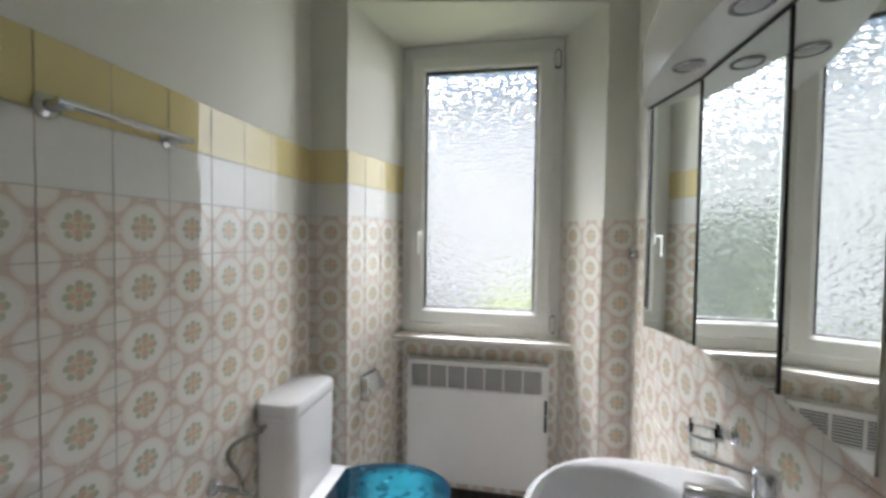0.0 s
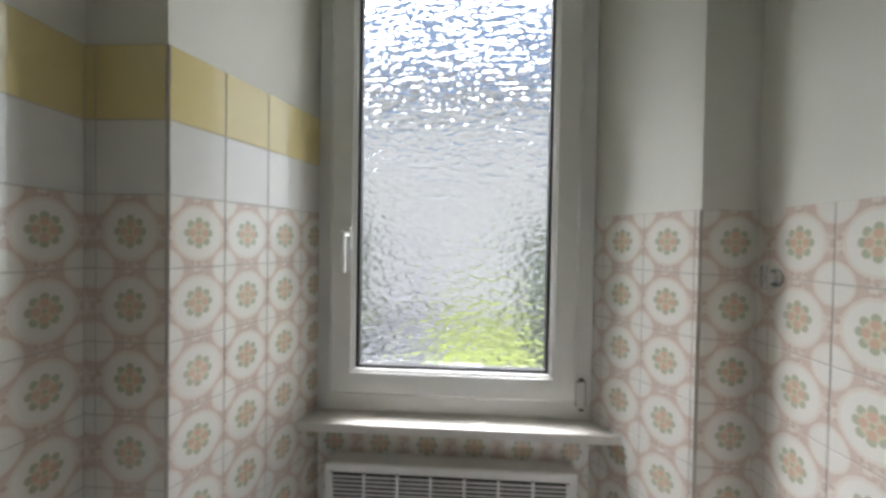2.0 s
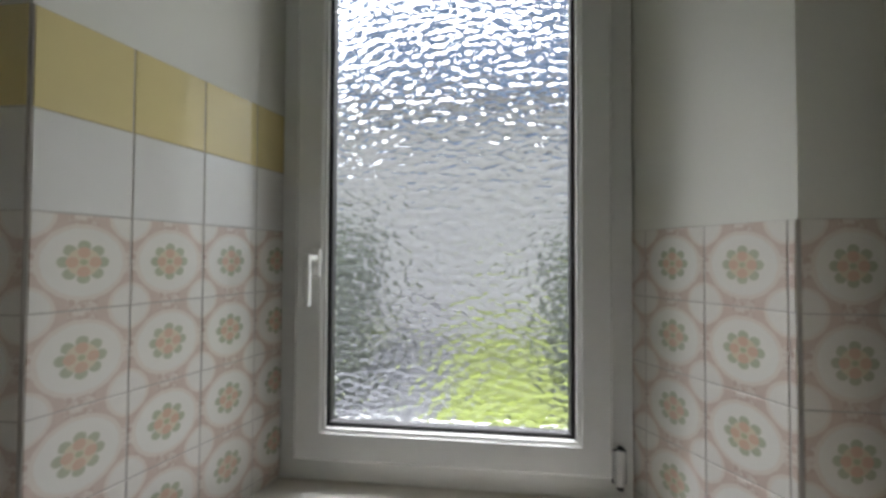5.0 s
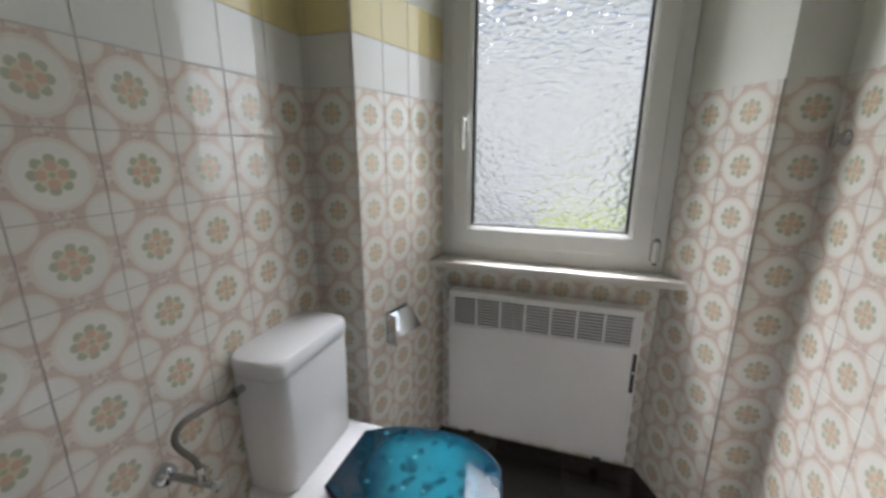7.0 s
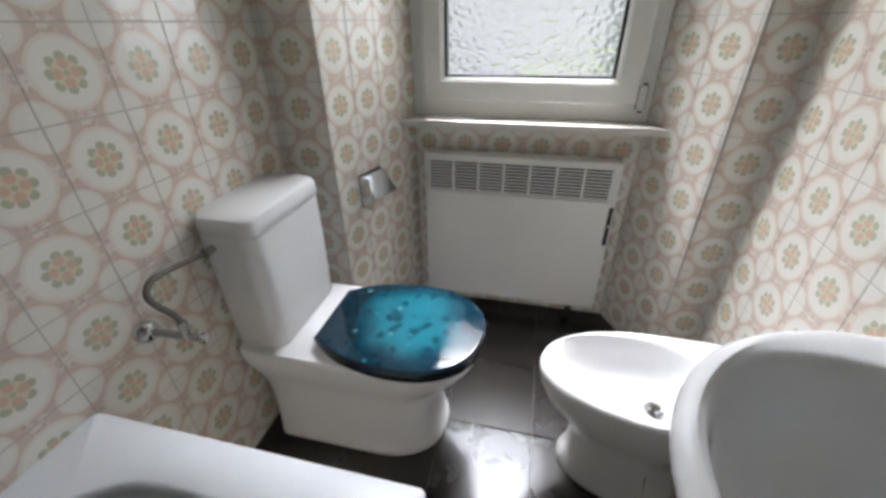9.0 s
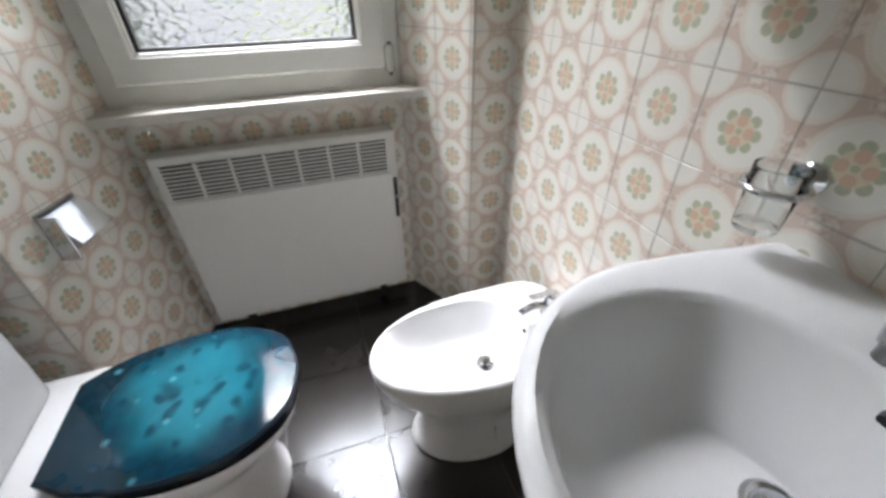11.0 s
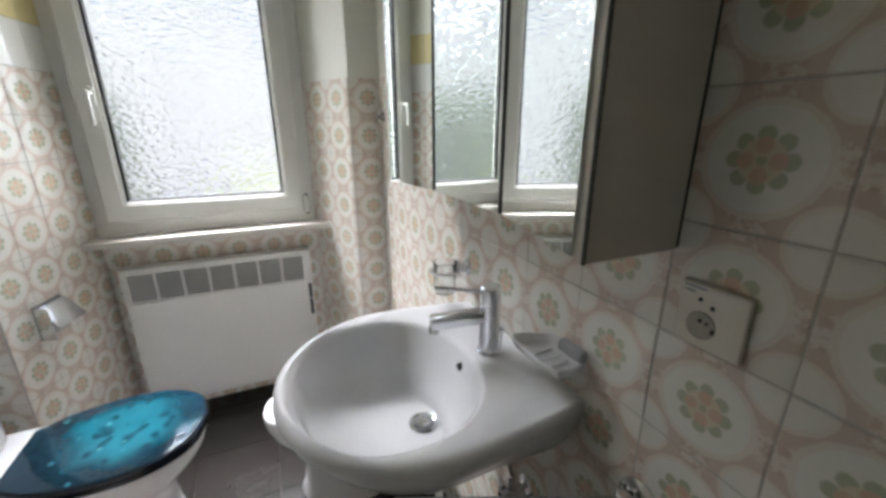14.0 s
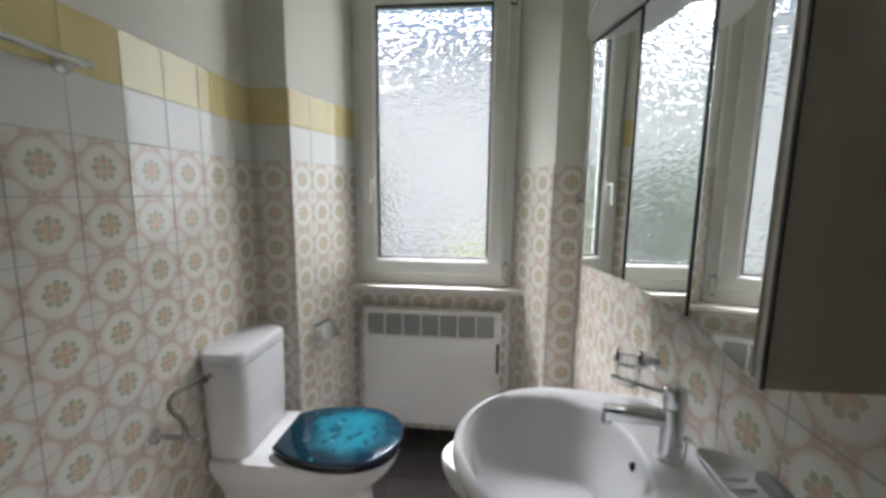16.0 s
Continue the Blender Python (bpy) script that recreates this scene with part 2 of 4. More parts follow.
MIRROR = plain("mirror_glass", (0.86, 0.89, 0.87), 0.012, 1.0, spot=0.01, relief=0.0)
CABINET = plain("grey_cabinet_board", (0.62, 0.58, 0.51), 0.45, spot=0.05, scale=6)
CANOPY = plain("white_canopy_board", (0.80, 0.79, 0.76), 0.22, spot=0.04, scale=6)
LAMP_GLASS = plain("unlit_lamp_lens", (0.50, 0.50, 0.48), 0.3, spot=0.1, scale=60)
SOCKET = plain("cream_socket_plastic", (0.74, 0.70, 0.61), 0.35, spot=0.05)
GREY_SLIDE = plain("grey_plastic", (0.33, 0.33, 0.34), 0.4, spot=0.1)
RENDER_WALL = plain("pale_house_render", (0.54, 0.53, 0.58), 0.85, spot=0.15, scale=0.5)
ROOF = plain("roof_tiles", (0.22, 0.17, 0.15), 0.8, spot=0.3, scale=2)
PATHWAY = plain("garden_path_concrete", (0.17, 0.17, 0.18), 0.85, spot=0.3, scale=2)
LEAVES = foliage_material()


def lawn_material():
    k = Nodes("lawn")
    col = k.mix(k.noise(1.2, 6.0), (0.16, 0.20, 0.03), (0.30, 0.36, 0.06))
    k.bump(k.noise(30.0), 0.6, 0.03)
    return k.base(col, 0.8)


LAWN = lawn_material()
GLASS = pane_material()
PRINT = lid_material()


def clear_glass():
    k = Nodes("clear_tumbler_glass")
    k.b.inputs["Transmission Weight"].default_value = 1.0
    k.b.inputs["IOR"].default_value = 1.45
    return k.base((0.95, 0.97, 0.97), 0.03)


TUMBLER = clear_glass()


# ---- building helpers ----
def part(name, bm, material, parent=None, label="", smooth=None, m=None):
    """One mesh object from a bmesh, under a thing or a part. smooth: angle in degrees under which edges are shaded smooth."""
    if m is not None:
        bm.transform(m)
    bmesh.ops.recalc_face_normals(bm, faces=bm.faces)
    me = bpy.data.meshes.new(name)
    if smooth:
        for f in bm.faces:
            f.smooth = True
        for e in bm.edges:
            if len(e.link_faces) == 2 and e.calc_face_angle() > radians(smooth):
                e.smooth = False
    bm.to_mesh(me)
    bm.free()
    me.materials.append(material)
    ob = new(name, me)
    ob.parent = parent
    if label:
        ob["label"] = label
    return ob


def thing(name, place, label, category, group="", kind=""):
    ob = new(name)
    ob.location = place
    ob.empty_display_size = 0.1
    bpy.context.view_layer.update()
    return tagged(ob, label, category, group, kind)


def under(name, bm, material, parent, label="", smooth=None):
    """A part built in world places, under a thing that stands elsewhere."""
    o = Vector((0, 0, 0))
    p = parent
    while p is not None:
        o += p.location
        p = p.parent
    return part(name, bm, material, parent, label, smooth, Matrix.Translation(-o))


def box(x0, x1, y0, y1, z0, z1, bevel=0.0, seg=2):
    bm = bmesh.new()
    bmesh.ops.create_cube(bm, size=1.0)
    bm.transform(Matrix.Translation(((x0 + x1) / 2, (y0 + y1) / 2, (z0 + z1) / 2)) @ Matrix.Diagonal((x1 - x0, y1 - y0, z1 - z0, 1)))
    if bevel:
        bmesh.ops.bevel(bm, geom=bm.edges[:], offset=bevel, segments=seg, profile=0.5, affect="EDGES")
    return bm


def merge(*bms):
    out = bmesh.new()
    for b in bms:
        me = bpy.data.meshes.new("tmp")
        b.to_mesh(me)
        out.from_mesh(me)
        bpy.data.meshes.remove(me)
        b.free()
    return out


def loft(rings, cap=(True, True), closed=True):
    bm = bmesh.new()
    rows = [[bm.verts.new(p) for p in ring] for ring in rings]
    n = len(rows[0])
    for a, b in zip(rows, rows[1:]):
        for i in range(n if closed else n - 1):
            j = (i + 1) % n
            bm.faces.new((a[i], a[j], b[j], b[i]))
    if cap[0]:
        bm.faces.new(rows[0])
    if cap[1]:
        bm.faces.new(rows[-1])
    return bm


def circle(c, r, n=24, axis=(0, 0, 1)):
    q = Vector((0, 0, 1)).rotation_difference(Vector(axis).normalized())
    return [Vector(c) + q @ Vector((r * math.cos(2 * math.pi * i / n), r * math.sin(2 * math.pi * i / n), 0)) for i in range(n)]


def rod(a, b, r, n=20, chamfer=0.0015, r2=None):
    """A turned bar from a to b with softened ends."""
    a, b = Vector(a), Vector(b)
    d = (b - a).normalized()
    r2 = r if r2 is None else r2
    c = min(chamfer, r * 0.4, r2 * 0.4)
    return loft([circle(a, r - c, n, d), circle(a + d * c, r, n, d), circle(b - d * c, r2, n, d), circle(b, r2 - c, n, d)])


def turned(base, axis, profile, n=28):
    """A lathe shape: profile rows of (distance along the axis, radius)."""
    axis = Vector(axis).normalized()
    return loft([circle(Vector(base) + axis * h, max(r, 0.0004), n, axis) for h, r in profile])


def tube(points, r, n=12):
    pts = [Vector(p) for p in points]
    rings = []
    for i, p in enumerate(pts):
        d = (pts[min(i + 1, len(pts) - 1)] - pts[max(i - 1, 0)]).normalized()
        rings.append(circle(p, r, n, d))
    return loft(rings)


def bend(points, steps=8):
    """A smooth curve through control places."""
    p = [Vector(q) for q in points]
    p = [2 * p[0] - p[1]] + p + [2 * p[-1] - p[-2]]
    out = []
    for i in range(1, len(p) - 2):
        for s in range(steps):
            t = s / steps
            a, b, c, d = p[i - 1:i + 3]
            out.append(0.5 * (2 * b + (c - a) * t + (2 * a - 5 * b + 4 * c - d) * t * t + (3 * b - a - 3 * c + d) * t ** 3))
    return out + [p[-2]]


def prism(outline, z0, z1, bevel=0.0):
    bm = loft([[(x, y, z0) for x, y in outline], [(x, y, z1) for x, y in outline]])
    if bevel:
        bmesh.ops.bevel(bm, geom=bm.edges[:], offset=bevel, segments=2, profile=0.5, affect="EDGES")
    return bm


# ---- plan ----
XL, XR = -0.926, 0.539           # side walls
YB = -0.78                       # wall behind
PL = (-0.748, 1.684)             # left corner of the window niche
PR = (0.411, 1.872)              # right corner of the window niche
NL = (-0.616, 2.165)             # where the niche meets the window
NR = (0.260, 2.165)
TOP = 2.62                       # ceiling
SOFFIT = 2.492
P = 0.152                        # tile step
ROW0 = 1.52                      # top of the patterned tiles


def wall(name, a, b, z0, z1, thick, material, out):
    """A wall slab from a to b (plan), its face on the line a-b, its body towards out."""
    o = Vector(out) * thick
    pts = [a, b, (b[0] + o.x, b[1] + o.y), (a[0] + o.x, a[1] + o.y)]
    ob = part(name, prism(pts, z0, z1), material)
    return tagged(ob, kind="structure")


wall_left = tagged(wall("wall_left", (XL, YB), (XL, PL[1]), 0, TOP, 0.12, PAINT, (-1, 0)), "cream painted wall, patterned tiles below", "wall")
wall_right = tagged(wall("wall_right", (XR, YB), (XR, PR[1]), 0, TOP, 0.12, PAINT, (1, 0)), "cream painted wall, patterned tiles below", "wall")
wall_back = tagged(wall("wall_back", (XL - 0.12, YB), (XR + 0.12, YB), 0, TOP, 0.12, PAINT, (0, -1)), "plain cream painted wall", "wall")
pier = [(XL - 0.12, PL[1]), PL, NL, (NL[0], 2.32), (XL - 0.12, 2.32)]
wall_pier_left = tagged(part("wall_pier_left", prism(pier, 0, TOP), PAINT), "cream painted pier beside the window, tiled", "wall", kind="structure")
pier = [(XR + 0.12, PR[1]), PR, NR, (NR[0], 2.32), (XR + 0.12, 2.32)]
wall_pier_right = tagged(part("wall_pier_right", prism(pier, 0, TOP), PAINT), "cream painted pier beside the window, tiled", "wall", kind="structure")
wall_under = tagged(part("wall_under_window", prism([NL, NR, (NR[0], 2.32), (NL[0], 2.32)], 0, 0.858), PAINT), "tiled wall under the window", "wall", kind="structure")
lintel = [PL, PR, NR, (NR[0], 2.32), (NL[0], 2.32), NL]
wall_lintel = tagged(part("wall_lintel", prism(lintel, SOFFIT, TOP), PAINT), "cream painted lintel over the window niche", "wall", kind="structure")
ceiling = tagged(part("ceiling", box(XL - 0.12, XR + 0.12, YB - 0.12, 2.32, TOP, TOP + 0.12), CEILING), "white painted ceiling", "ceiling", kind="structure")
floor = tagged(part("floor", box(XL - 0.12, XR + 0.12, YB - 0.12, 2.32, -0.14, -0.006), FLOOR_GROUT), "dark brown tiled floor", "floor", kind="structure")

# ---- window ----
window = thing("window_1", (-0.18, 2.165, 0.886), "white plastic tilt window with hammered privacy glass", "window", kind="structure")


def ring_frame(x0, x1, z0, z1, w, y0, y1, name, material, bevel=0.004, label=""):
    """Four mitred bars as one frame."""
    rings = []
    for x, z, sx, sz in ((x0, z0, 1, 1), (x1, z0, -1, 1), (x1, z1, -1, -1), (x0, z1, 1, -1)):
        rings.append([(x, y1, z), (x, y0 + bevel, z), (x + sx * bevel, y0, z + sz * bevel), (x + sx * (w - bevel * 2), y0, z + sz * (w - bevel * 2)),
                      (x + sx * w, y0 + bevel * 2, z + sz * w), (x + sx * w, y1, z + sz * w)])
    bm = loft(rings + rings[:1], (False, False))
    bmesh.ops.remove_doubles(bm, verts=bm.verts, dist=1e-5)
    return under(name, bm, material, window, label)


FX0, FX1, FZ0, FZ1 = -0.613, 0.257, 0.888, 2.49
ring_frame(FX0, FX1, FZ0, FZ1, 0.075, 2.150, 2.215, "window_frame", PVC, 0.003)
ring_frame(-0.566, 0.205, 0.948, 2.425, 0.080, 2.128, 2.20, "sash", PVC, 0.006)
ring_frame(-0.486, 0.125, 1.028, 2.345, 0.012, 2.142, 2.170, "seal", SEAL, 0.001, "black rubber glazing seal")
pane = under("pane", box(-0.486, 0.125, 2.168, 2.174, 1.028, 2.345), GLASS, window, "hammered privacy glass pane")
pane.visible_shadow = False
ring_frame(-0.492, 0.131, 1.022, 2.351, 0.0075, 2.133, 2.146, "glazing_bead", PVC, 0.002)
handle = under("handle", merge(box(-0.519, -0.497, 2.118, 2.130, 1.405, 1.475, 0.004), rod((-0.508, 2.122, 1.452), (-0.508, 2.082, 1.452), 0.008),
               box(-0.519, -0.501, 2.070, 2.086, 1.335, 1.462, 0.006)), PVC, window, "white plastic window handle")
for z in (0.972, 2.37):
    hinge = under("hinge", merge(rod((0.222, 2.136, z - 0.042), (0.222, 2.136, z + 0.042), 0.007), box(0.208, 0.236, 2.138, 2.152, z - 0.036, z + 0.036, 0.002)), PVC, window)
    for dz in (-0.049, 0.042):
        under("hinge_cap", rod((0.222, 2.134, z + dz), (0.222, 2.134, z + dz + 0.007), 0.0078), BLACK, window, "black hinge cap")
    # black backing a little wider than the hinge, for the shade round it
    w = 0.0045 if z > 2 else 0.0015
    under("hinge_gap", box(0.208 - w, 0.236 + w, 2.1395, 2.1495, z - 0.036 - w, z + 0.036 + w, 0.001), SEAL, window, "black backing for the shade round the hinge")

sill = thing("window_sill", (-0.17, 2.12, 0.858), "cream stone window sill over the heater", "window sill", kind="structure")
under("board", prism([(-0.662, 2.080), (-0.662, 2.056), (0.330, 2.056), (0.330, 2.080), (0.285, 2.165), (-0.634, 2.165)], 0.858, 0.887, 0.004), MARBLE, sill)

# ---- garden beyond the window ----
ground = tagged(part("ground", box(-400, 400, -400, 800, -0.75, -0.55), LAWN), "sunlit green lawn", "lawn", kind="structure")
tagged(part("pavement", box(-2.6, -0.7, 2.6, 13, -0.56, -0.53), PATHWAY), "pale concrete garden path", "path", kind="structure")


def hedge(name, x0, x1, y0, y1, h, count, label):
    rng = random.Random(int(x0 * 10) + 99)
    verts, faces = [], []
    for _ in range(count):
        c = Vector((rng.uniform(x0, x1), rng.uniform(y0, y1), -0.55 + h * rng.random() ** 0.8))
        c.z += 0.15 * math.sin(c.x * 3.1) + 0.1 * math.sin(c.y * 5)
        q = Euler((rng.uniform(0, 6), rng.uniform(0, 6), rng.uniform(0, 6)))
        s = rng.uniform(0.04, 0.09)
        i = len(verts)
        for p in ((-s, 0, 0), (0, s * 0.5, 0.01), (s, 0, 0), (0, -s * 0.5, 0.01)):
            v = Vector(p)
            v.rotate(q)
            verts.append(c + v)
        faces.append((i, i + 1, i + 2, i + 3))
    me = bpy.data.meshes.new(name)
    me.from_pydata(verts, [], faces)
    me.materials.append(LEAVES)
    return tagged(new(name, me), label, "hedge", kind="stuff")


hedge("hedge", -4.2, -1.9, 5.5, 8.5, 2.4, 9000, "dark green garden hedge beside a path")
hedge("hedge", 0.9, 3.6, 6.0, 8.5, 2.2, 9000, "dark green garden hedge on a lawn")

house = thing("house", (-1, 16, -0.55), "pale rendered house across the garden", "house")
under("wall", box(-14, 12, 13, 21, -0.55, 5.6), RENDER_WALL, house)
under("roof", prism([(-14.5, 12.6), (12.5, 12.6), (12.5, 21.4), (-14.5, 21.4)], 5.6, 5.9, 0.05), ROOF, house)

# ---- heater ----
heater = thing("electric_heater", (-0.18, 2.16, 0.075), "white wall-mounted electric convector heater", "heater")
HX0, HX1, HZ0, HZ1 = -0.562, 0.205, 0.075, 0.752
under("body", box(HX0, HX1, 2.085, 2.158, HZ0, HZ1, 0.007, 3), STEEL_WHITE, heater)
under("front_panel", box(HX0 + 0.006, 0.182, 2.077, 2.0835, HZ0 + 0.012, 0.598, 0.002), STEEL_WHITE, heater)
under("control_strip", box(0.183, 0.199, 2.078, 2.0835, 0.41, 0.578, 0.002), BLACK, heater, "black control strip")
under("knob", rod((0.191, 2.0775, 0.50), (0.191, 2.072, 0.50), 0.006), CHROME, heater)
gx0, gx1, gz0, gz1 = -0.537, 0.172, 0.606, 0.724
# flat dark sheet on the body, standing in for shade inside the vent
under("grille_recess", box(gx0, gx1, 2.080, 2.0845, gz0, gz1), VENT_SHADE_BRACKET, heater, "dark sheet for the shade behind the grille")
for i in range(8):
    x = gx0 + (gx1 - gx0) * i / 7
    under("grille_bar", box(x - 0.005, x + 0.005, 2.072, 2.0845, gz0 - 0.004, gz1 + 0.004, 0.001), STEEL_WHITE, heater)
for i in range(9):
    z = gz0 + (gz1 - gz0) * (i + 0.5) / 9
    bm = box(gx0, gx1, 2.0745, 2.0775, z - 0.0024, z + 0.0024)
    under("slat", bm, STEEL_WHITE, heater)
for x in (-0.45, 0.10):
    under("bracket", box(x - 0.015, x + 0.015, 2.10, 2.16, 0.045, 0.075, 0.002), VENT_SHADE_BRACKET, heater)


# ---- sanitary ware ----
def dring(xb, xf, hw, cy, z, round_back=0.03, n=18, power=2.3, reach=1.35, share=0.62):
    """A D outline: square with rounded corners at xb, round at xf."""
    s = 1 if xf > xb else -1
    length = abs(xf - xb)
    xm = xf - s * min(length * share, hw * reach)
    pts = []
    for i in range(n + 1):
        a = -math.pi / 2 + math.pi * i / n
        c, sn = math.cos(a), math.sin(a)
        pts.append((xm + s * abs(xf - xm) * abs(c) ** (2 / power), cy + hw * math.copysign(abs(sn) ** (2 / power), sn), z))
    rb = min(round_back, hw * 0.9)
    for i in range(5):
        a = math.pi / 2 + math.pi / 2 * i / 4
        pts.append((xb + s * rb + s * rb * math.cos(a), cy + hw - rb + rb * math.sin(a), z))
    for i in range(5):
        a = math.pi + math.pi / 2 * i / 4
        pts.append((xb + s * rb + s * rb * math.cos(a), cy - hw + rb + rb * math.sin(a), z))
    return pts


TY = 1.430
toilet = thing("toilet", (-0.6, TY, 0), "white close-coupled ceramic toilet with turquoise lid", "toilet")
pan = [(0.0, -0.872, -0.322, 0.160), (0.018, -0.872, -0.320, 0.162), (0.03, -0.872, -0.326, 0.157), (0.10, -0.874, -0.338, 0.150), (0.19, -0.876, -0.344, 0.147), (0.24, -0.88, -0.328, 0.150),
       (0.28, -0.885, -0.292, 0.160), (0.32, -0.895, -0.252, 0.174), (0.355, -0.905, -0.228, 0.182), (0.385, -0.906, -0.219, 0.185), (0.398, -0.905, -0.221, 0.184), (0.404, -0.902, -0.227, 0.179)]
under("pan", loft([dring(xb, xf, hw, TY, z, 0.03, 20) for z, xb, xf, hw in pan]), CERAMIC, toilet, smooth=50)
cis = [(0.395, -0.924, -0.77, 0.150, 0.04), (0.415, -0.924, -0.758, 0.161, 0.042), (0.60, -0.924, -0.754, 0.166, 0.042), (0.762, -0.924, -0.754, 0.168, 0.042)]


def rrect(x0, x1, y0, y1, z, r, n=5):
    pts = []
    for cx, cy, a0 in ((x1 - r, y1 - r, 0), (x0 + r, y1 - r, 90), (x0 + r, y0 + r, 180), (x1 - r, y0 + r, 270)):
        for i in range(n + 1):
            a = radians(a0 + 90 * i / n)
            pts.append((cx + r * math.cos(a), cy + r * math.sin(a), z))
    return pts


under("cistern", loft([rrect(x0, x1, TY - hw, TY + hw, z, rr) for z, x0, x1, hw, rr in cis]), CERAMIC, toilet, smooth=40)
under("cistern_lid", loft([rrect(-0.924, -0.754 + d, TY - 0.168 - d, TY + 0.168 + d, z, 0.043) for z, d in
      ((0.7635, 0.0), (0.766, 0.002), (0.800, 0.002), (0.811, -0.003), (0.816, -0.014))]), CERAMIC, toilet, smooth=40)
# seat and lid


def seat_ring(d, z):
    """Lid outline: straight hinge edge, widest past the middle, round tip."""
    ctrl = [(-0.680, 0.118), (-0.60, 0.168), (-0.50, 0.194), (-0.42, 0.199), (-0.34, 0.186), (-0.27, 0.148), (-0.225, 0.09), (-0.207, 0.0)]
    side = bend([(x, y, 0) for x, y in ctrl], 4)
    pts = [(p.x, p.y) for p in side] + [(p.x, -p.y) for p in reversed(side[:-1])]
    cx, cy = -0.43, 0
    return [(cx + (x - cx) * (1 - d / 0.23), TY - 0.010 + 0.965 * (y - cy) * (1 - d / 0.19), z) for x, y in pts]


under("seat", loft([seat_ring(0.010, 0.4045), seat_ring(0.003, 0.408), seat_ring(0.002, 0.421), seat_ring(0.006, 0.424)]), SEAT_EDGE, toilet, "dark blue toilet seat", smooth=40)
lid_bm = loft([seat_ring(0.005, 0.4245), seat_ring(0.0, 0.428), seat_ring(0.0, 0.439), seat_ring(0.006, 0.4445)])
lid = under("lid", lid_bm, SEAT_EDGE, toilet, "dark edged toilet lid", smooth=35)
top_bm = loft([seat_ring(0.007, 0.4446), seat_ring(0.012, 0.4456), seat_ring(0.08, 0.4472), seat_ring(0.15, 0.4476)])
top_bm.transform(Matrix.Translation((0.43, -TY, -0.43)))
lid_top = part("lid_print", top_bm, PRINT, lid, "turquoise water print", smooth=40)
lid_top.location = Vector((-0.43, TY, 0.43)) - toilet.location
under("water_inlet", merge(rod((-0.87, TY - 0.168, 0.735), (-0.87, TY - 0.195, 0.735), 0.010), rod((-0.87, TY - 0.19, 0.735), (-0.87, TY - 0.20, 0.735), 0.014, 6)), CHROME_DULL, toilet)

valve = thing("stop_valve", (XL, 1.085, 0.606), "chrome water stop valve with bent supply pipe", "valve")
under("rosette", turned((XL + 0.004, 1.062, 0.630), (1, 0.25, -0.1), [(-0.004, 0.024), (0.004, 0.026), (0.014, 0.025), (0.024, 0.019), (0.029, 0.010)]), CHROME, valve, smooth=40)
under("body", merge(rod((XL + 0.022, 1.068, 0.627), (-0.812, 1.096, 0.604), 0.0085), rod((-0.836, 1.090, 0.602), (-0.836, 1.090, 0.634), 0.010)), CHROME_DULL, valve, smooth=40)
under("handle", turned((-0.814, 1.0955, 0.6045), (1, 0.33, -0.27), [(0, 0.009), (0.003, 0.013), (0.014, 0.0135), (0.018, 0.010)], 10), CHROME, valve, "small chrome turning head")
under("coupling", rod((-0.836, 1.090, 0.634), (-0.837, 1.089, 0.652), 0.0115, 6), CHROME_DULL, valve)
under("supply_pipe", tube(bend([(-0.837, 1.089, 0.648), (-0.842, 1.084, 0.675), (-0.853, 1.070, 0.705), (-0.862, 1.066, 0.735), (-0.868, 1.095, 0.754), (-0.87, 1.165, 0.748), (-0.87, 1.235, 0.735)], 7), 0.0072), HOSE, valve, "dark braided supply hose", smooth=40)

# bidet
BY = 1.405
bidet = thing("bidet", (0.25, BY, 0), "white ceramic bidet standing on the floor", "bidet")

outer = [(0.0, 0.382, 0.046, 0.130), (0.018, 0.382, 0.043, 0.132), (0.05, 0.376, 0.056, 0.122), (0.13, 0.360, 0.068, 0.114), (0.20, 0.352, 0.054, 0.122),
         (0.25, 0.400, 0.016, 0.142), (0.30, 0.490, -0.026, 0.160), (0.35, 0.53, -0.046, 0.170), (0.385, 0.532, -0.049, 0.171), (0.397, 0.528, -0.044, 0.167), (0.400, 0.522, -0.036, 0.160)]
rings = [dring(xb, xf, hw, BY, z, 0.105, 20, 2.05, 1.9, 0.66) for z, xb, xf, hw in outer]


def oval(cx, cy, rx, ry, z, n=31, power=2.4, start=-math.pi / 2, turn=-1):
    pts = []
    for i in range(n):
        a = start + turn * 2 * math.pi * i / n
        c, s = math.cos(a), math.sin(a)
        pts.append((cx + rx * math.copysign(abs(c) ** (2 / power), c), cy + ry * math.copysign(abs(s) ** (2 / power), s), z))
    return pts


nb = len(rings[0])
for cx, rx, ry, z in ((0.190, 0.205, 0.142, 0.3985), (0.192, 0.198, 0.136, 0.390), (0.196, 0.180, 0.122, 0.350), (0.21, 0.148, 0.098, 0.305), (0.235, 0.085, 0.06, 0.283), (0.26, 0.02, 0.02, 0.278)):
    rings.append(oval(cx, BY - 0.003, rx, ry, z, nb))
under("body", loft(rings), CERAMIC, bidet, smooth=55)
under("drain", merge(turned((0.268, BY - 0.012, 0.279), (0, 0, 1), [(0, 0.029), (0.006, 0.029), (0.009, 0.024), (0.006, 0.018)]), rod((0.268, BY - 0.012, 0.284), (0.268, BY - 0.012, 0.292), 0.014)), CHROME, bidet)
under("overflow", rod((0.392, BY - 0.01, 0.372), (0.380, BY - 0.01, 0.366), 0.008), BLACK, bidet)
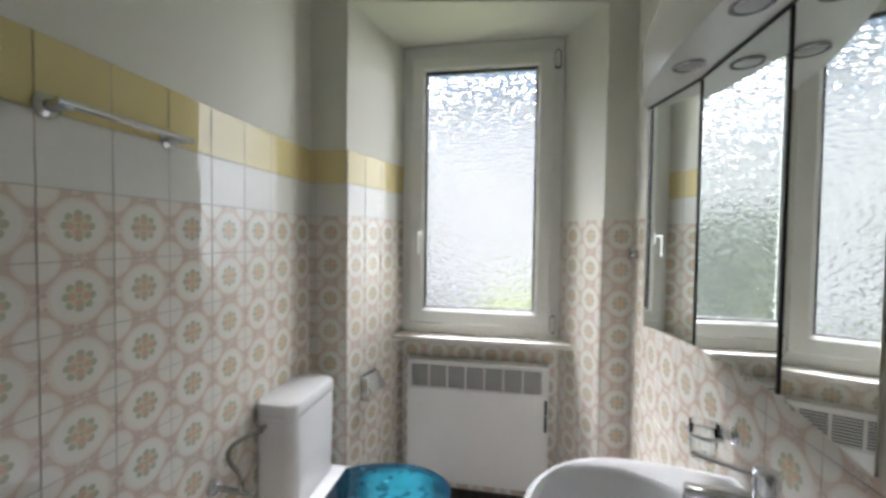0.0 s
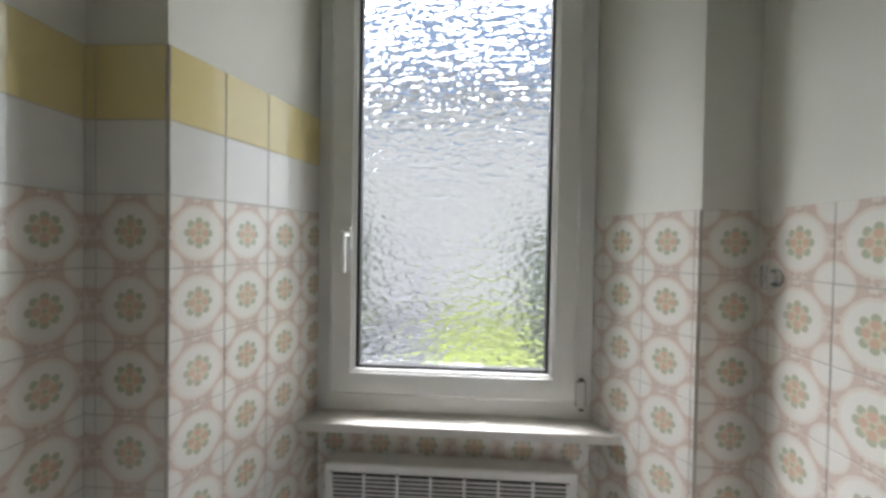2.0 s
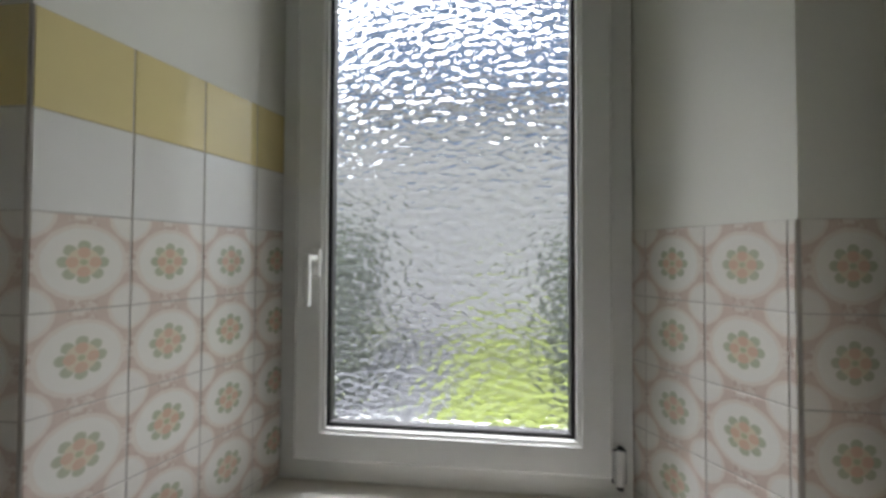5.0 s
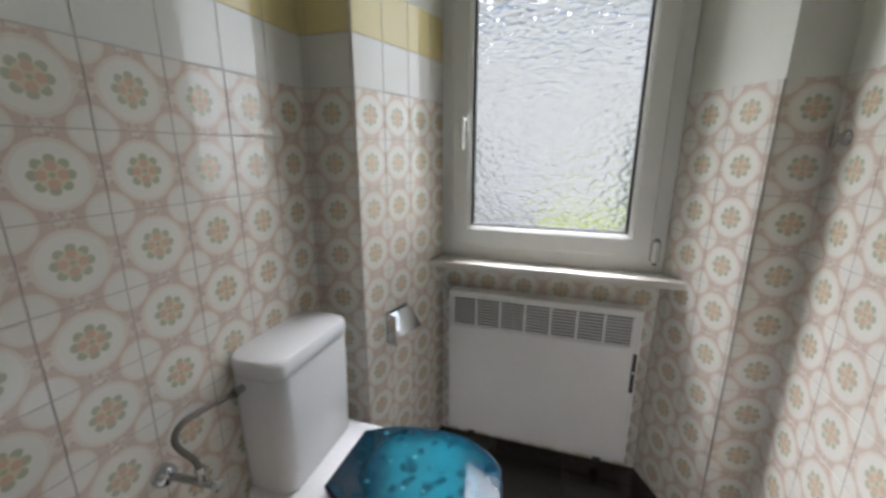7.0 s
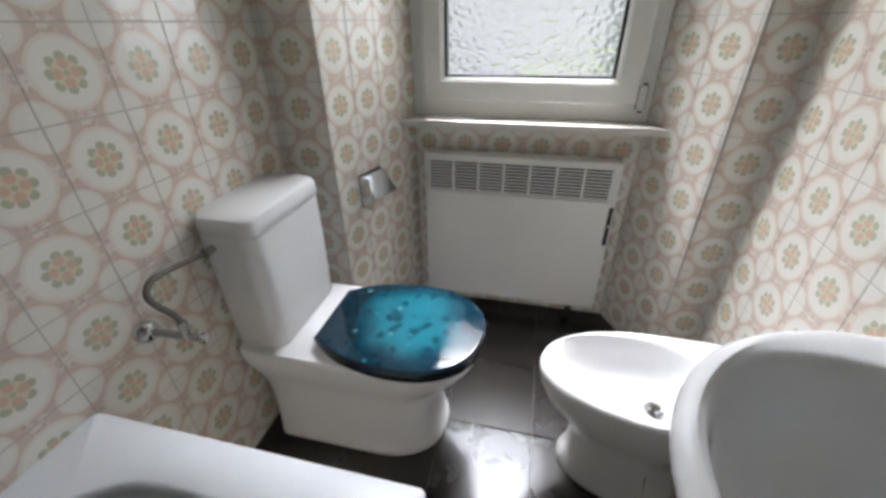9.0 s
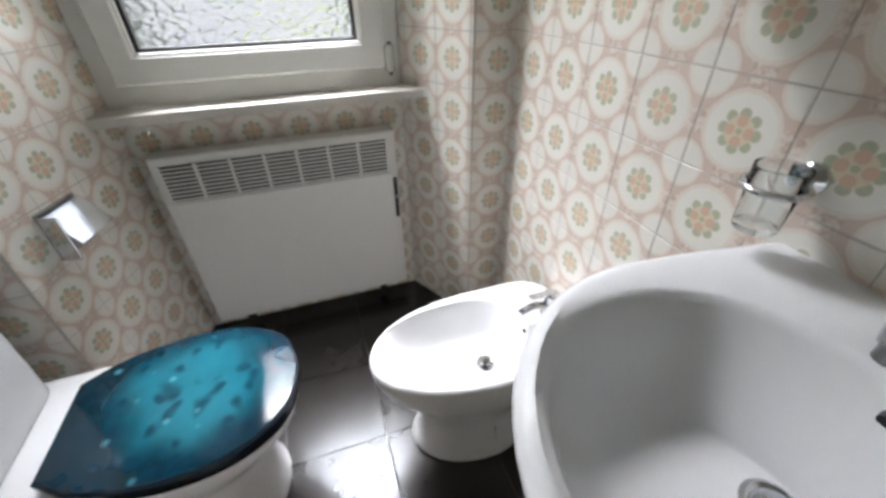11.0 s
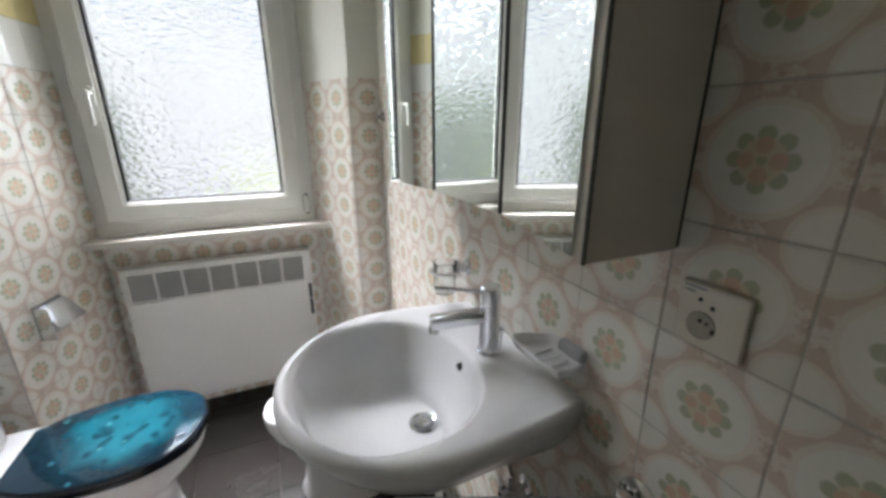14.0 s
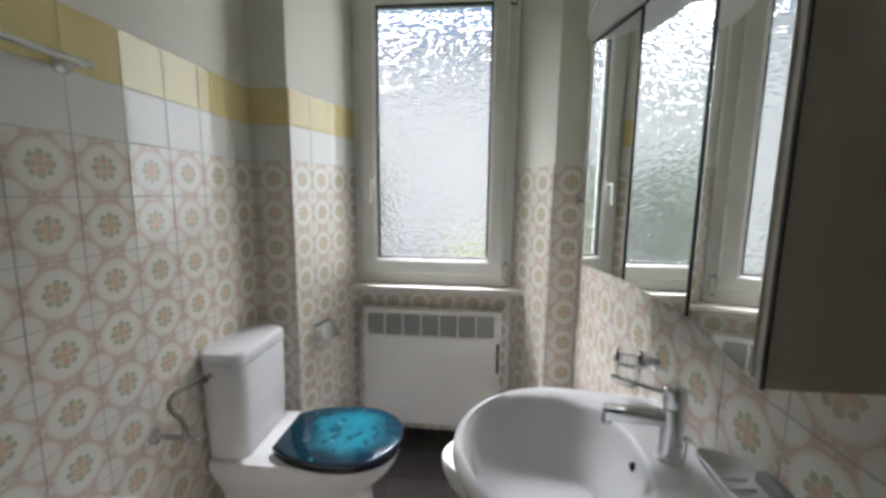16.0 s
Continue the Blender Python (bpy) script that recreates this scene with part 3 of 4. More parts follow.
under("mixer_tap", merge(turned((0.462, BY, 0.399), (0, 0, 1), [(0, 0.026), (0.006, 0.026), (0.01, 0.021), (0.05, 0.020), (0.058, 0.024), (0.075, 0.023), (0.082, 0.012)]),
      tube(bend([(0.45, BY, 0.435), (0.41, BY, 0.447), (0.375, BY, 0.437)], 6), 0.012), rod((0.372, BY, 0.44), (0.366, BY, 0.418), 0.012)), CHROME, bidet, "chrome bidet mixer", smooth=40)
under("lever", merge(box(0.39, 0.46, BY - 0.010, BY + 0.010, 0.478, 0.486, 0.003)), CHROME, bidet)
under("pop_up_rod", merge(rod((0.488, BY, 0.40), (0.488, BY, 0.455), 0.0025), rod((0.488, BY, 0.452), (0.488, BY, 0.464), 0.006)), CHROME, bidet)
under("waste_pipe", merge(rod((0.40, BY - 0.06, 0.24), (0.40, BY - 0.06, 0.30), 0.016), rod((0.40, BY - 0.06, 0.25), (0.532, BY - 0.06, 0.25), 0.014)), CHROME_DULL, bidet)
for dy in (-0.118, 0.118):
    under("fixing_cap", rod((0.20, BY + dy * 0.92, 0.04), (0.20, BY + dy * 0.99, 0.037), 0.007), GREY_SLIDE, bidet)

# washbasin
basin = thing("washbasin", (0.3, 0.80, 0.72), "white ceramic washbasin mounted on the tiled wall", "washbasin")
SY = 0.805


def basin_ring(d, z, pull=0.0):
    """Basin outline inset by d: round front, wings running back to the wall."""
    pts = []
    cx, rx, ry = 0.290, 0.263 - d, 0.264 - d
    n = 30
    for i in range(n + 1):
        a = math.pi / 2 + math.pi * i / n
        pts.append((cx + rx * math.cos(a) + pull, SY + ry * math.sin(a), z))
    for i in range(1, 8):
        t = i / 8
        pts.append((cx + (0.537 - d * 0.05 - cx) * t, SY - ry + (0.030 - d * 0.5) * t ** 1.6, z))
    y0, y1 = SY - ry + 0.034 - d * 0.5, SY + ry - 0.042 + d * 0.5
    for i in range(13):
        pts.append((0.537, y0 + (y1 - y0) * i / 12, z))
    for i in range(7, 0, -1):
        t = i / 8
        pts.append((cx + (0.537 - d * 0.05 - cx) * t, SY + ry - (0.038 - d * 0.5) * t ** 1.6, z))
    return pts


br = [basin_ring(0.17, 0.695, 0.05), basin_ring(0.13, 0.700, 0.035), basin_ring(0.075, 0.735, 0.015), basin_ring(0.035, 0.78, 0.004), basin_ring(0.010, 0.82), basin_ring(0.0, 0.845), basin_ring(0.002, 0.856),
      basin_ring(0.010, 0.863), basin_ring(0.020, 0.864)]
nb = len(br[0])


def bowl(d, z, cx=0.238, k=1.0):
    pts = []
    for i in range(nb):
        ref = br[-1][i]
        a = math.atan2(ref[1] - SY, ref[0] - 0.30)
        rx, ry = 0.180 - d, 0.209 - d
        q = 2 / 2.25
        c, s = math.cos(a), math.sin(a)
        pts.append((cx + rx * math.copysign(abs(c) ** q, c), SY + ry * math.copysign(abs(s) ** q, s), z))
    return pts


br += [bowl(-0.006, 0.8605), bowl(0.0, 0.857), bowl(0.006, 0.848), bowl(0.016, 0.82), bowl(0.034, 0.78, 0.232), bowl(0.062, 0.742, 0.245), bowl(0.10, 0.718, 0.27), bowl(0.128, 0.710, 0.30), bowl(0.142, 0.708, 0.312)]
under("bowl", loft(br), CERAMIC, basin, smooth=60)
under("drain", merge(turned((0.316, SY - 0.003, 0.7085), (0, 0, 1), [(0, 0.032), (0.003, 0.032), (0.006, 0.027), (0.004, 0.021)])), CHROME, basin)
under("drain_stopper", turned((0.316, SY - 0.003, 0.712), (0, 0, 1), [(0, 0.017), (0.006, 0.0185), (0.010, 0.015), (0.012, 0.004)]), CHROME, basin)
under("overflow", turned((0.410, SY, 0.826), (1, 0, 0.25), [(-0.012, 0.008), (-0.004, 0.0095), (0, 0.009)]), BLACK, basin, "black overflow hole")

tap = thing("mixer_tap", (0.463, 0.785, 0.863), "chrome single-lever basin mixer tap", "tap")
under("body", turned((0.463, 0.785, 0.862), (0, 0, 1), [(0, 0.027), (0.004, 0.027), (0.008, 0.0225), (0.11, 0.0205), (0.112, 0.0185), (0.116, 0.0185)]), CHROME, tap, smooth=40)
under("cap", turned((0.463, 0.785, 0.979), (0, 0, 1), [(0, 0.021), (0.004, 0.022), (0.032, 0.022), (0.036, 0.018)]), CHROME, tap, smooth=40)
spout = box(-0.120, 0.0, -0.0165, 0.0165, -0.0145, 0.0145, 0.007, 3)
spout.transform(Matrix.Translation((0.455, 0.787, 0.950)) @ Matrix.Rotation(radians(-20), 4, "Z") @ Matrix.Rotation(radians(-8), 4, "Y"))
under("spout", spout, CHROME, tap, smooth=40)
under("aerator", rod((0.352, 0.825, 0.928), (0.351, 0.825, 0.910), 0.011), CHROME_DULL, tap)
lev = box(-0.105, 0.0, -0.006, 0.006, -0.003, 0.003, 0.002)
lev.transform(Matrix.Translation((0.45, 0.789, 1.001)) @ Matrix.Rotation(radians(-28), 4, "Z") @ Matrix.Rotation(radians(4), 4, "Y"))
under("lever", lev, CHROME, tap)
under("pop_up_rod", merge(rod((0.494, 0.785, 0.863), (0.494, 0.785, 0.905), 0.0025), rod((0.494, 0.785, 0.902), (0.494, 0.785, 0.912), 0.006)), CHROME, tap)

trap = thing("basin_trap", (0.36, SY, 0.45), "chrome bottle trap under the washbasin", "waste trap")
under("pipe", merge(rod((0.33, SY, 0.53), (0.33, SY, 0.70), 0.016), rod((0.33, SY, 0.56), (0.535, SY, 0.56), 0.016)), CHROME_DULL, trap)
under("bottle", turned((0.33, SY, 0.44), (0, 0, 1), [(0, 0.02), (0.01, 0.03), (0.09, 0.03), (0.10, 0.02)]), CHROME, trap)
for dy, z in ((-0.09, 0.52), (0.09, 0.52)):
    av = thing("angle_valve", (0.53, SY + dy, z), "chrome angle valve under the washbasin", "valve", "basin angle valves")
    under("body", merge(turned((XR - 0.004, SY + dy, z), (-1, 0, 0), [(0, 0.026), (0.004, 0.024), (0.01, 0.013), (0.05, 0.012)]), rod((0.495, SY + dy, z), (0.495, SY + dy, z + 0.05), 0.008)), CHROME, av)
    under("handle", turned((0.488, SY + dy, z), (-1, 0, 0), [(0, 0.012), (0.004, 0.019), (0.018, 0.018), (0.022, 0.01)], 10), CHROME, av)
    under("hose", tube(bend([(0.495, SY + dy, z + 0.05), (0.48, SY + dy * 0.8, z + 0.12), (0.463, SY + dy * 0.3, z + 0.19)], 6), 0.005), CHROME_DULL, av)

# bathtub
tub = thing("bathtub", (-0.58, 0.08, 0), "white enamelled built-in bathtub with tiled apron", "bathtub")
TX1, TY1 = -0.240, 0.922
rim = [rrect(-0.922, TX1 - 0.006, YB + 0.004, TY1 - 0.006, 0.522, 0.012, 8), rrect(-0.922, TX1, YB + 0.004, TY1, 0.527, 0.014, 8), rrect(-0.922, TX1, YB + 0.004, TY1, 0.541, 0.014, 8), rrect(-0.922, TX1 - 0.004, YB + 0.004, TY1 - 0.004, 0.546, 0.014, 8)]
for d, z, r in ((0.0, 0.5462, 0.19), (0.007, 0.542, 0.185), (0.013, 0.53, 0.18), (0.022, 0.45, 0.17), (0.045, 0.25, 0.15), (0.065, 0.16, 0.13), (0.10, 0.12, 0.10), (0.16, 0.11, 0.06)):
    rim.append(rrect(-0.862 + d * 0.9, -0.335 - d * 0.9, YB + 0.09 + d * 2, 0.835 - d, z, r, 8))
under("shell", loft(rim, (False, True)), ENAMEL, tub, smooth=55)
apron = under("apron", merge(box(XL + 0.004, TX1 - 0.022, TY1 - 0.06, TY1 - 0.022, 0, 0.524), box(TX1 - 0.06, TX1 - 0.022, YB + 0.004, TY1 - 0.0605, 0, 0.524)), GROUT, tub, "tiled apron")
under("overflow_plate", turned((-0.598, 0.812, 0.455), (0, -1, 0.14), [(-0.004, 0.044), (0.004, 0.044), (0.011, 0.038), (0.007, 0.029), (0.014, 0.024), (0.017, 0.008)]), CHROME_DULL, tub, "chrome overflow knob", smooth=40)

# bath mixer
mix = thing("bath_mixer_tap", (XL, 0.46, 0.70), "chrome wall-mounted bath mixer tap", "tap")
for y in (0.36, 0.51):
    under("rosette", turned((XL + 0.004, y, 0.715), (1, 0, 0), [(0, 0.034), (0.004, 0.033), (0.016, 0.018), (0.05, 0.016)]), CHROME, mix, smooth=40)
under("body", turned((XL + 0.065, 0.325, 0.715), (0, 1, 0), [(0, 0.016), (0.005, 0.024), (0.03, 0.027), (0.18, 0.027), (0.205, 0.024), (0.21, 0.016)]), CHROME, mix, smooth=40)
lev = box(-0.016, 0.082, -0.022, 0.022, -0.012, 0.012, 0.010, 3)
lev.transform(Matrix.Translation((XL + 0.062, 0.508, 0.742)) @ Matrix.Rotation(radians(40), 4, "Z") @ Matrix.Rotation(radians(-8), 4, "Y"))
under("lever", lev, CHROME, mix, smooth=40)
under("cartridge", rod((XL + 0.065, 0.49, 0.725), (XL + 0.068, 0.555, 0.750), 0.028), CHROME, mix)
under("spout", merge(tube(bend([(XL + 0.065, 0.435, 0.70), (XL + 0.11, 0.437, 0.69), (XL + 0.18, 0.44, 0.672), (XL + 0.21, 0.44, 0.648)], 6), 0.013)), CHROME, mix, smooth=40)
under("hose_outlet", merge(rod((XL + 0.065, 0.40, 0.69), (XL + 0.065, 0.40, 0.655), 0.010), tube(bend([(XL + 0.065, 0.40, 0.66), (XL + 0.07, 0.36, 0.60), (XL + 0.06, 0.28, 0.62), (XL + 0.05, 0.22, 0.80)], 7), 0.007)), CHROME_DULL, mix, "ribbed shower hose")

# ---- wall fittings ----
rail = thing("towel_rail", (XL, 0.79, 1.68), "chrome towel rail on the tiled wall", "towel rail")
for y in (0.635, 0.915):
    under("mount", turned((XL + 0.004, y, 1.682), (1, 0, 0), [(0, 0.026), (0.005, 0.025), (0.012, 0.013), (0.045, 0.011), (0.06, 0.011)]), CHROME, rail, smooth=40)
under("bar", rod((XL + 0.058, 0.615, 1.684), (XL + 0.058, 0.942, 1.684), 0.009), CHROME, rail)

holder = thing("toilet_roll_holder", (-0.69, 1.82, 0.70), "chrome toilet roll holder on the window reveal", "toilet roll holder")
rd = (Vector((NL[0], NL[1], 0)) - Vector((PL[0], PL[1], 0))).normalized()
rn = Vector((rd.y, -rd.x, 0))
hold = Matrix(((rd.x, 0, rn.x, PL[0] + rd.x * 0.14 + rn.x * 0.005), (rd.y, 0, rn.y, PL[1] + rd.y * 0.14 + rn.y * 0.005), (0, 1, 0, 0.69), (0, 0, 0, 1)))


def local(bm, m):
    bm.transform(m)
    return bm


under("back_plate", local(box(-0.036, 0.088, -0.065, 0.062, 0.0, 0.006, 0.002), hold), CHROME_DULL, holder)
flap = box(-0.034, 0.088, -0.092, 0.0, -0.002, 0.002, 0.001)
flap.transform(Matrix.Translation((0, 0.052, 0.014)) @ Matrix.Rotation(radians(-40), 4, "X"))
under("flap", local(flap, hold), CHROME, holder, "hinged chrome cover flap")
under("side_cheek", local(box(-0.036, -0.031, -0.065, 0.055, 0.006, 0.05, 0.002), hold), CHROME, holder)
under("spindle", local(rod((-0.028, -0.012, 0.035), (0.084, -0.012, 0.035), 0.006), hold), CHROME_DULL, holder)

for y, z in ((1.808, 1.368), (0.240, 1.374)):
    hook = thing("wall_hook", (XR, y, z), "small chrome towel hook on the tiled wall", "hook", "chrome wall hooks")
    under("plate", turned((XR - 0.004, y, z), (-1, 0, 0), [(0, 0.020), (0.005, 0.019), (0.010, 0.012), (0.028, 0.010)]), CHROME_DULL, hook, smooth=40)
    under("prong", box(XR - 0.036, XR - 0.027, y - 0.007, y + 0.007, z - 0.024, z + 0.026, 0.003), CHROME_DULL, hook)

# soap dish
def dish_ring(k, z, back=XR - 0.004):
    """Outline of the dish: a straight lip, one slanting end, the wall side a little higher."""
    corners = [(0.535, 0.578), (0.500, 0.572), (0.478, 0.584), (0.471, 0.620), (0.470, 0.668), (0.4705, 0.712), (0.478, 0.722), (0.500, 0.706), (0.522, 0.683), (0.535, 0.668)]
    return [(back + (x - back) * k, 0.632 + (y - 0.632) * k, z + (x - 0.470) * 0.26) for x, y in corners]


soap = thing("soap_dish", (XR, 0.64, 0.92), "white ceramic soap dish fixed to the tiled wall", "soap dish")
under("dish", loft([dish_ring(0.62, 0.893), dish_ring(0.90, 0.911), dish_ring(0.985, 0.924), dish_ring(1.0, 0.929), dish_ring(0.985, 0.9315), dish_ring(0.93, 0.930, 0.528), dish_ring(0.84, 0.921, 0.522), dish_ring(0.70, 0.916, 0.516)]), CERAMIC, soap, smooth=50)
for y in (0.610, 0.632, 0.654):
    rib = box(-0.020, 0.020, -0.0035, 0.0035, 0, 0.007, 0.0025)
    rib.transform(Matrix.Translation((0.499, y, 0.9225)) @ Matrix.Rotation(radians(-15), 4, "Y") @ Matrix.Rotation(radians(-18), 4, "Z"))
    under("ridge", rib, CERAMIC, soap)
under("grip", box(0.514, 0.5345, 0.574, 0.634, 0.938, 0.962, 0.007, 3), GREY_SLIDE, soap, "grey moulded grip")

under("drill_hole", rod((XR - 0.0040, 0.321, 1.469), (XR - 0.0034, 0.321, 1.469), 0.0022, 12, 0.0002), BLACK, wall_right, "small dark drill hole")

# tumbler and holder
tum = thing("tumbler_holder", (XR, 1.03, 0.962), "chrome wall holder for a drinking glass", "glass holder")
under("mount", merge(turned((XR - 0.004, 1.03, 0.962), (-1, 0, 0), [(0, 0.022), (0.005, 0.021), (0.012, 0.012), (0.03, 0.010)]), box(XR - 0.04, XR - 0.028, 1.018, 1.042, 0.945, 0.985, 0.004)), CHROME, tum, smooth=40)
ringpts = [(0.468 + 0.036 * math.cos(a * math.pi / 14), 1.03 + 0.036 * math.sin(a * math.pi / 14), 0.962) for a in range(29)]
under("ring", tube(ringpts, 0.0045, 10), CHROME, tum)
glass = thing("drinking_glass", (0.468, 1.03, 0.90), "clear drinking glass in its holder", "glass")
under("cup", turned((0.468, 1.03, 0.900), (0, 0, 1), [(0, 0.025), (0.004, 0.027), (0.085, 0.0315), (0.088, 0.031), (0.085, 0.0295), (0.010, 0.0245), (0.008, 0.004)]), TUMBLER, glass, smooth=40)

# swivel towel arms
arms = thing("swivel_towel_rail", (XR, 0.452, 0.77), "chrome towel rail with two swivelling arms", "towel rail")
under("rosette", turned((XR - 0.004, 0.440, 0.774), (-1, 0, 0), [(0, 0.038), (0.004, 0.038), (0.010, 0.032), (0.013, 0.018)]), CHROME, arms, smooth=40)
under("hinge", merge(rod((XR - 0.015, 0.440, 0.774), (XR - 0.045, 0.440, 0.774), 0.011), rod((XR - 0.042, 0.442, 0.742), (XR - 0.042, 0.442, 0.806), 0.010)), CHROME, arms, smooth=40)
under("arm", rod((XR - 0.042, 0.440, 0.758), (0.144, 0.591, 0.745), 0.0105), CHROME, arms, smooth=40)
under("arm", rod((XR - 0.042, 0.446, 0.784), (0.189, 0.598, 0.762), 0.0105), CHROME, arms, smooth=40)

# socket
sock = thing("wall_socket", (XR, 0.397, 1.110), "cream plastic wall socket with printed plate", "socket")
plate = under("plate", box(XR - 0.014, XR - 0.0035, 0.357, 0.437, 1.069, 1.149, 0.004, 3), SOCKET, sock)
# nearly flat disc, darker than the plate to give the well its shade
under("well", turned((XR - 0.0145, 0.404, 1.098), (-1, 0, 0), [(-0.004, 0.0175), (0.0005, 0.0175), (0.0012, 0.0165), (0.0004, 0.0155)]), plain("socket_well_shade", (0.40, 0.37, 0.31), 0.5), sock, "socket well, shade of the recess in its colour")
for dy, z in ((0.008, 1.104), (-0.008, 1.096), (-0.003, 1.124), (0.012, 1.130)):
    under("hole", rod((XR - 0.0150, 0.397 + dy, z), (XR - 0.0162, 0.397 + dy, z), 0.0026, 10), BLACK, sock)
under("earth_pin", rod((XR - 0.0150, 0.396, 1.104), (XR - 0.0185, 0.396, 1.104), 0.0022, 10), CHROME_DULL, sock)
for z0, w in ((1.143, 0.026), (1.137, 0.014)):
    under("print", box(XR - 0.0146, XR - 0.0140, 0.431 - w, 0.431, z0 - 0.0015, z0 + 0.0015), GREY_SLIDE, plate)

# ---- mirror cabinet ----
cab = thing("mirror_cabinet", (0.47, 0.84, 1.18), "three-door mirror cabinet with lit canopy, lamps off", "cabinet")
CZ0, CZ1 = 1.181, 1.808
front = [(0.381, 0.474), (0.429, 0.708), (0.426, 0.998), (0.380, 1.212)]
outline = [(0.535, 0.470)] + [(0.386, 0.470)] + [(x + 0.012, y) for x, y in front[1:3]] + [(0.386, 1.206), (0.535, 1.206)]
under("body", prism(outline, CZ0, CZ1 - 0.004, 0.001), CABINET, cab, "grey board cabinet body")
for y in (0.462, 1.214):
    panel = under("side_panel", box(0.380, 0.529, y - 0.008, y + 0.006, CZ0 - 0.002, 1.807, 0.002), CABINET, cab, "grey side panel")
    if y < 1.0:
        under("edge_trim", box(0.3785, 0.3815, y - 0.0086, y - 0.0045, CZ0 - 0.002, 1.807), BLACK, cab, "black edge trim")
    # black strip painted in for the shadow between panel and wall
    under("wall_gap", box(0.5285, 0.535, y - 0.006, y + 0.004, CZ0, 1.807), BLACK, cab, "black strip for the shadow gap beside the wall")
for (ax, ay), (bx, by) in zip(front, front[1:]):
    a, b = Vector((ax, ay, 0)), Vector((bx, by, 0))
    d = (b - a).normalized()
    o = Vector((-d.y, d.x, 0))
    a2, b2 = a + d * 0.003, b - d * 0.003
    pts = [(p.x, p.y) for p in (a2, b2, b2 - o * 0.006, a2 - o * 0.006)]
    door_part = under("mirror_door", prism(pts, CZ0 + 0.002, CZ1 - 0.008), MIRROR, cab, "mirrored door")
    top = [(p.x, p.y) for p in (a + o * 0.0012, b + o * 0.0012, b - o * 0.008, a - o * 0.008)]
    # solid black strip, stands for the shade between door and canopy
    under("top_gap", prism(top, CZ1 - 0.0075, CZ1 - 0.0005), BLACK, door_part, "black strip for the shaded gap over the door")
for x, y in front[1:3]:
    # the shade in the door joint, filled in as a black bar
    under("door_gap", box(x - 0.0028, x + 0.004, y - 0.0022, y + 0.0022, CZ0 + 0.002, CZ1 - 0.008), BLACK, cab, "black strip for the shaded gap between two doors")
arc = [(0.535, 0.456), (0.380, 0.456)] + [(0.380 - 0.066 * math.sin(math.pi * i / 24) ** 0.5, 0.456 + (1.222 - 0.456) * i / 24) for i in range(1, 24)] + [(0.380, 1.222), (0.535, 1.222)]
under("canopy", prism(arc, CZ1, 1.955, 0.004), CANOPY, cab, "white curved light canopy")
for y in (0.705, 0.93):
    x = 0.370
    lamp = under("lamp_ring", turned((x, y, CZ1 - 0.0005), (0, 0, -1), [(0, 0.032), (0.003, 0.032), (0.005, 0.028), (0.004, 0.0265), (0.001, 0.0255)]), CHROME_DULL, cab, "dull chrome lamp ring")
    under("lamp_lens", turned((x, y, CZ1 - 0.0016), (0, 0, -1), [(0, 0.0245), (0.0015, 0.023), (0.003, 0.012)]), LAMP_GLASS, lamp, "unlit frosted lamp lens")
    # flat black disc whose edge shows as the groove's shade
    under("lamp_groove", turned((x, y, CZ1 - 0.0012), (0, 0, -1), [(0, 0.0275), (0.0008, 0.0275)]), BLACK, lamp, "black disc for the shaded groove round the lens")


# ---- wall and floor tiles ----
mesh_store = {}


def tile_mesh(u0, u1, v0, v1, depth, material, name):
    key = (round(u0, 4), round(u1, 4), round(v0, 4), round(v1, 4), depth, material.name)
    if key not in mesh_store:
        c = 0.0012
        v = [(u0, v0, 0), (u1, v0, 0), (u1, v1, 0), (u0, v1, 0), (u0, v0, depth - c), (u1, v0, depth - c), (u1, v1, depth - c), (u0, v1, depth - c),
             (u0 + c, v0 + c, depth), (u1 - c, v0 + c, depth), (u1 - c, v1 - c, depth), (u0 + c, v1 - c, depth)]
        f = [(0, 1, 5, 4), (1, 2, 6, 5), (2, 3, 7, 6), (3, 0, 4, 7), (4, 5, 9, 8), (5, 6, 10, 9), (6, 7, 11, 10), (7, 4, 8, 11), (8, 9, 10, 11)]
        me = bpy.data.meshes.new(name)
        me.from_pydata(v, [], f)
        me.materials.append(material)
        mesh_store[key] = me
    return mesh_store[key]


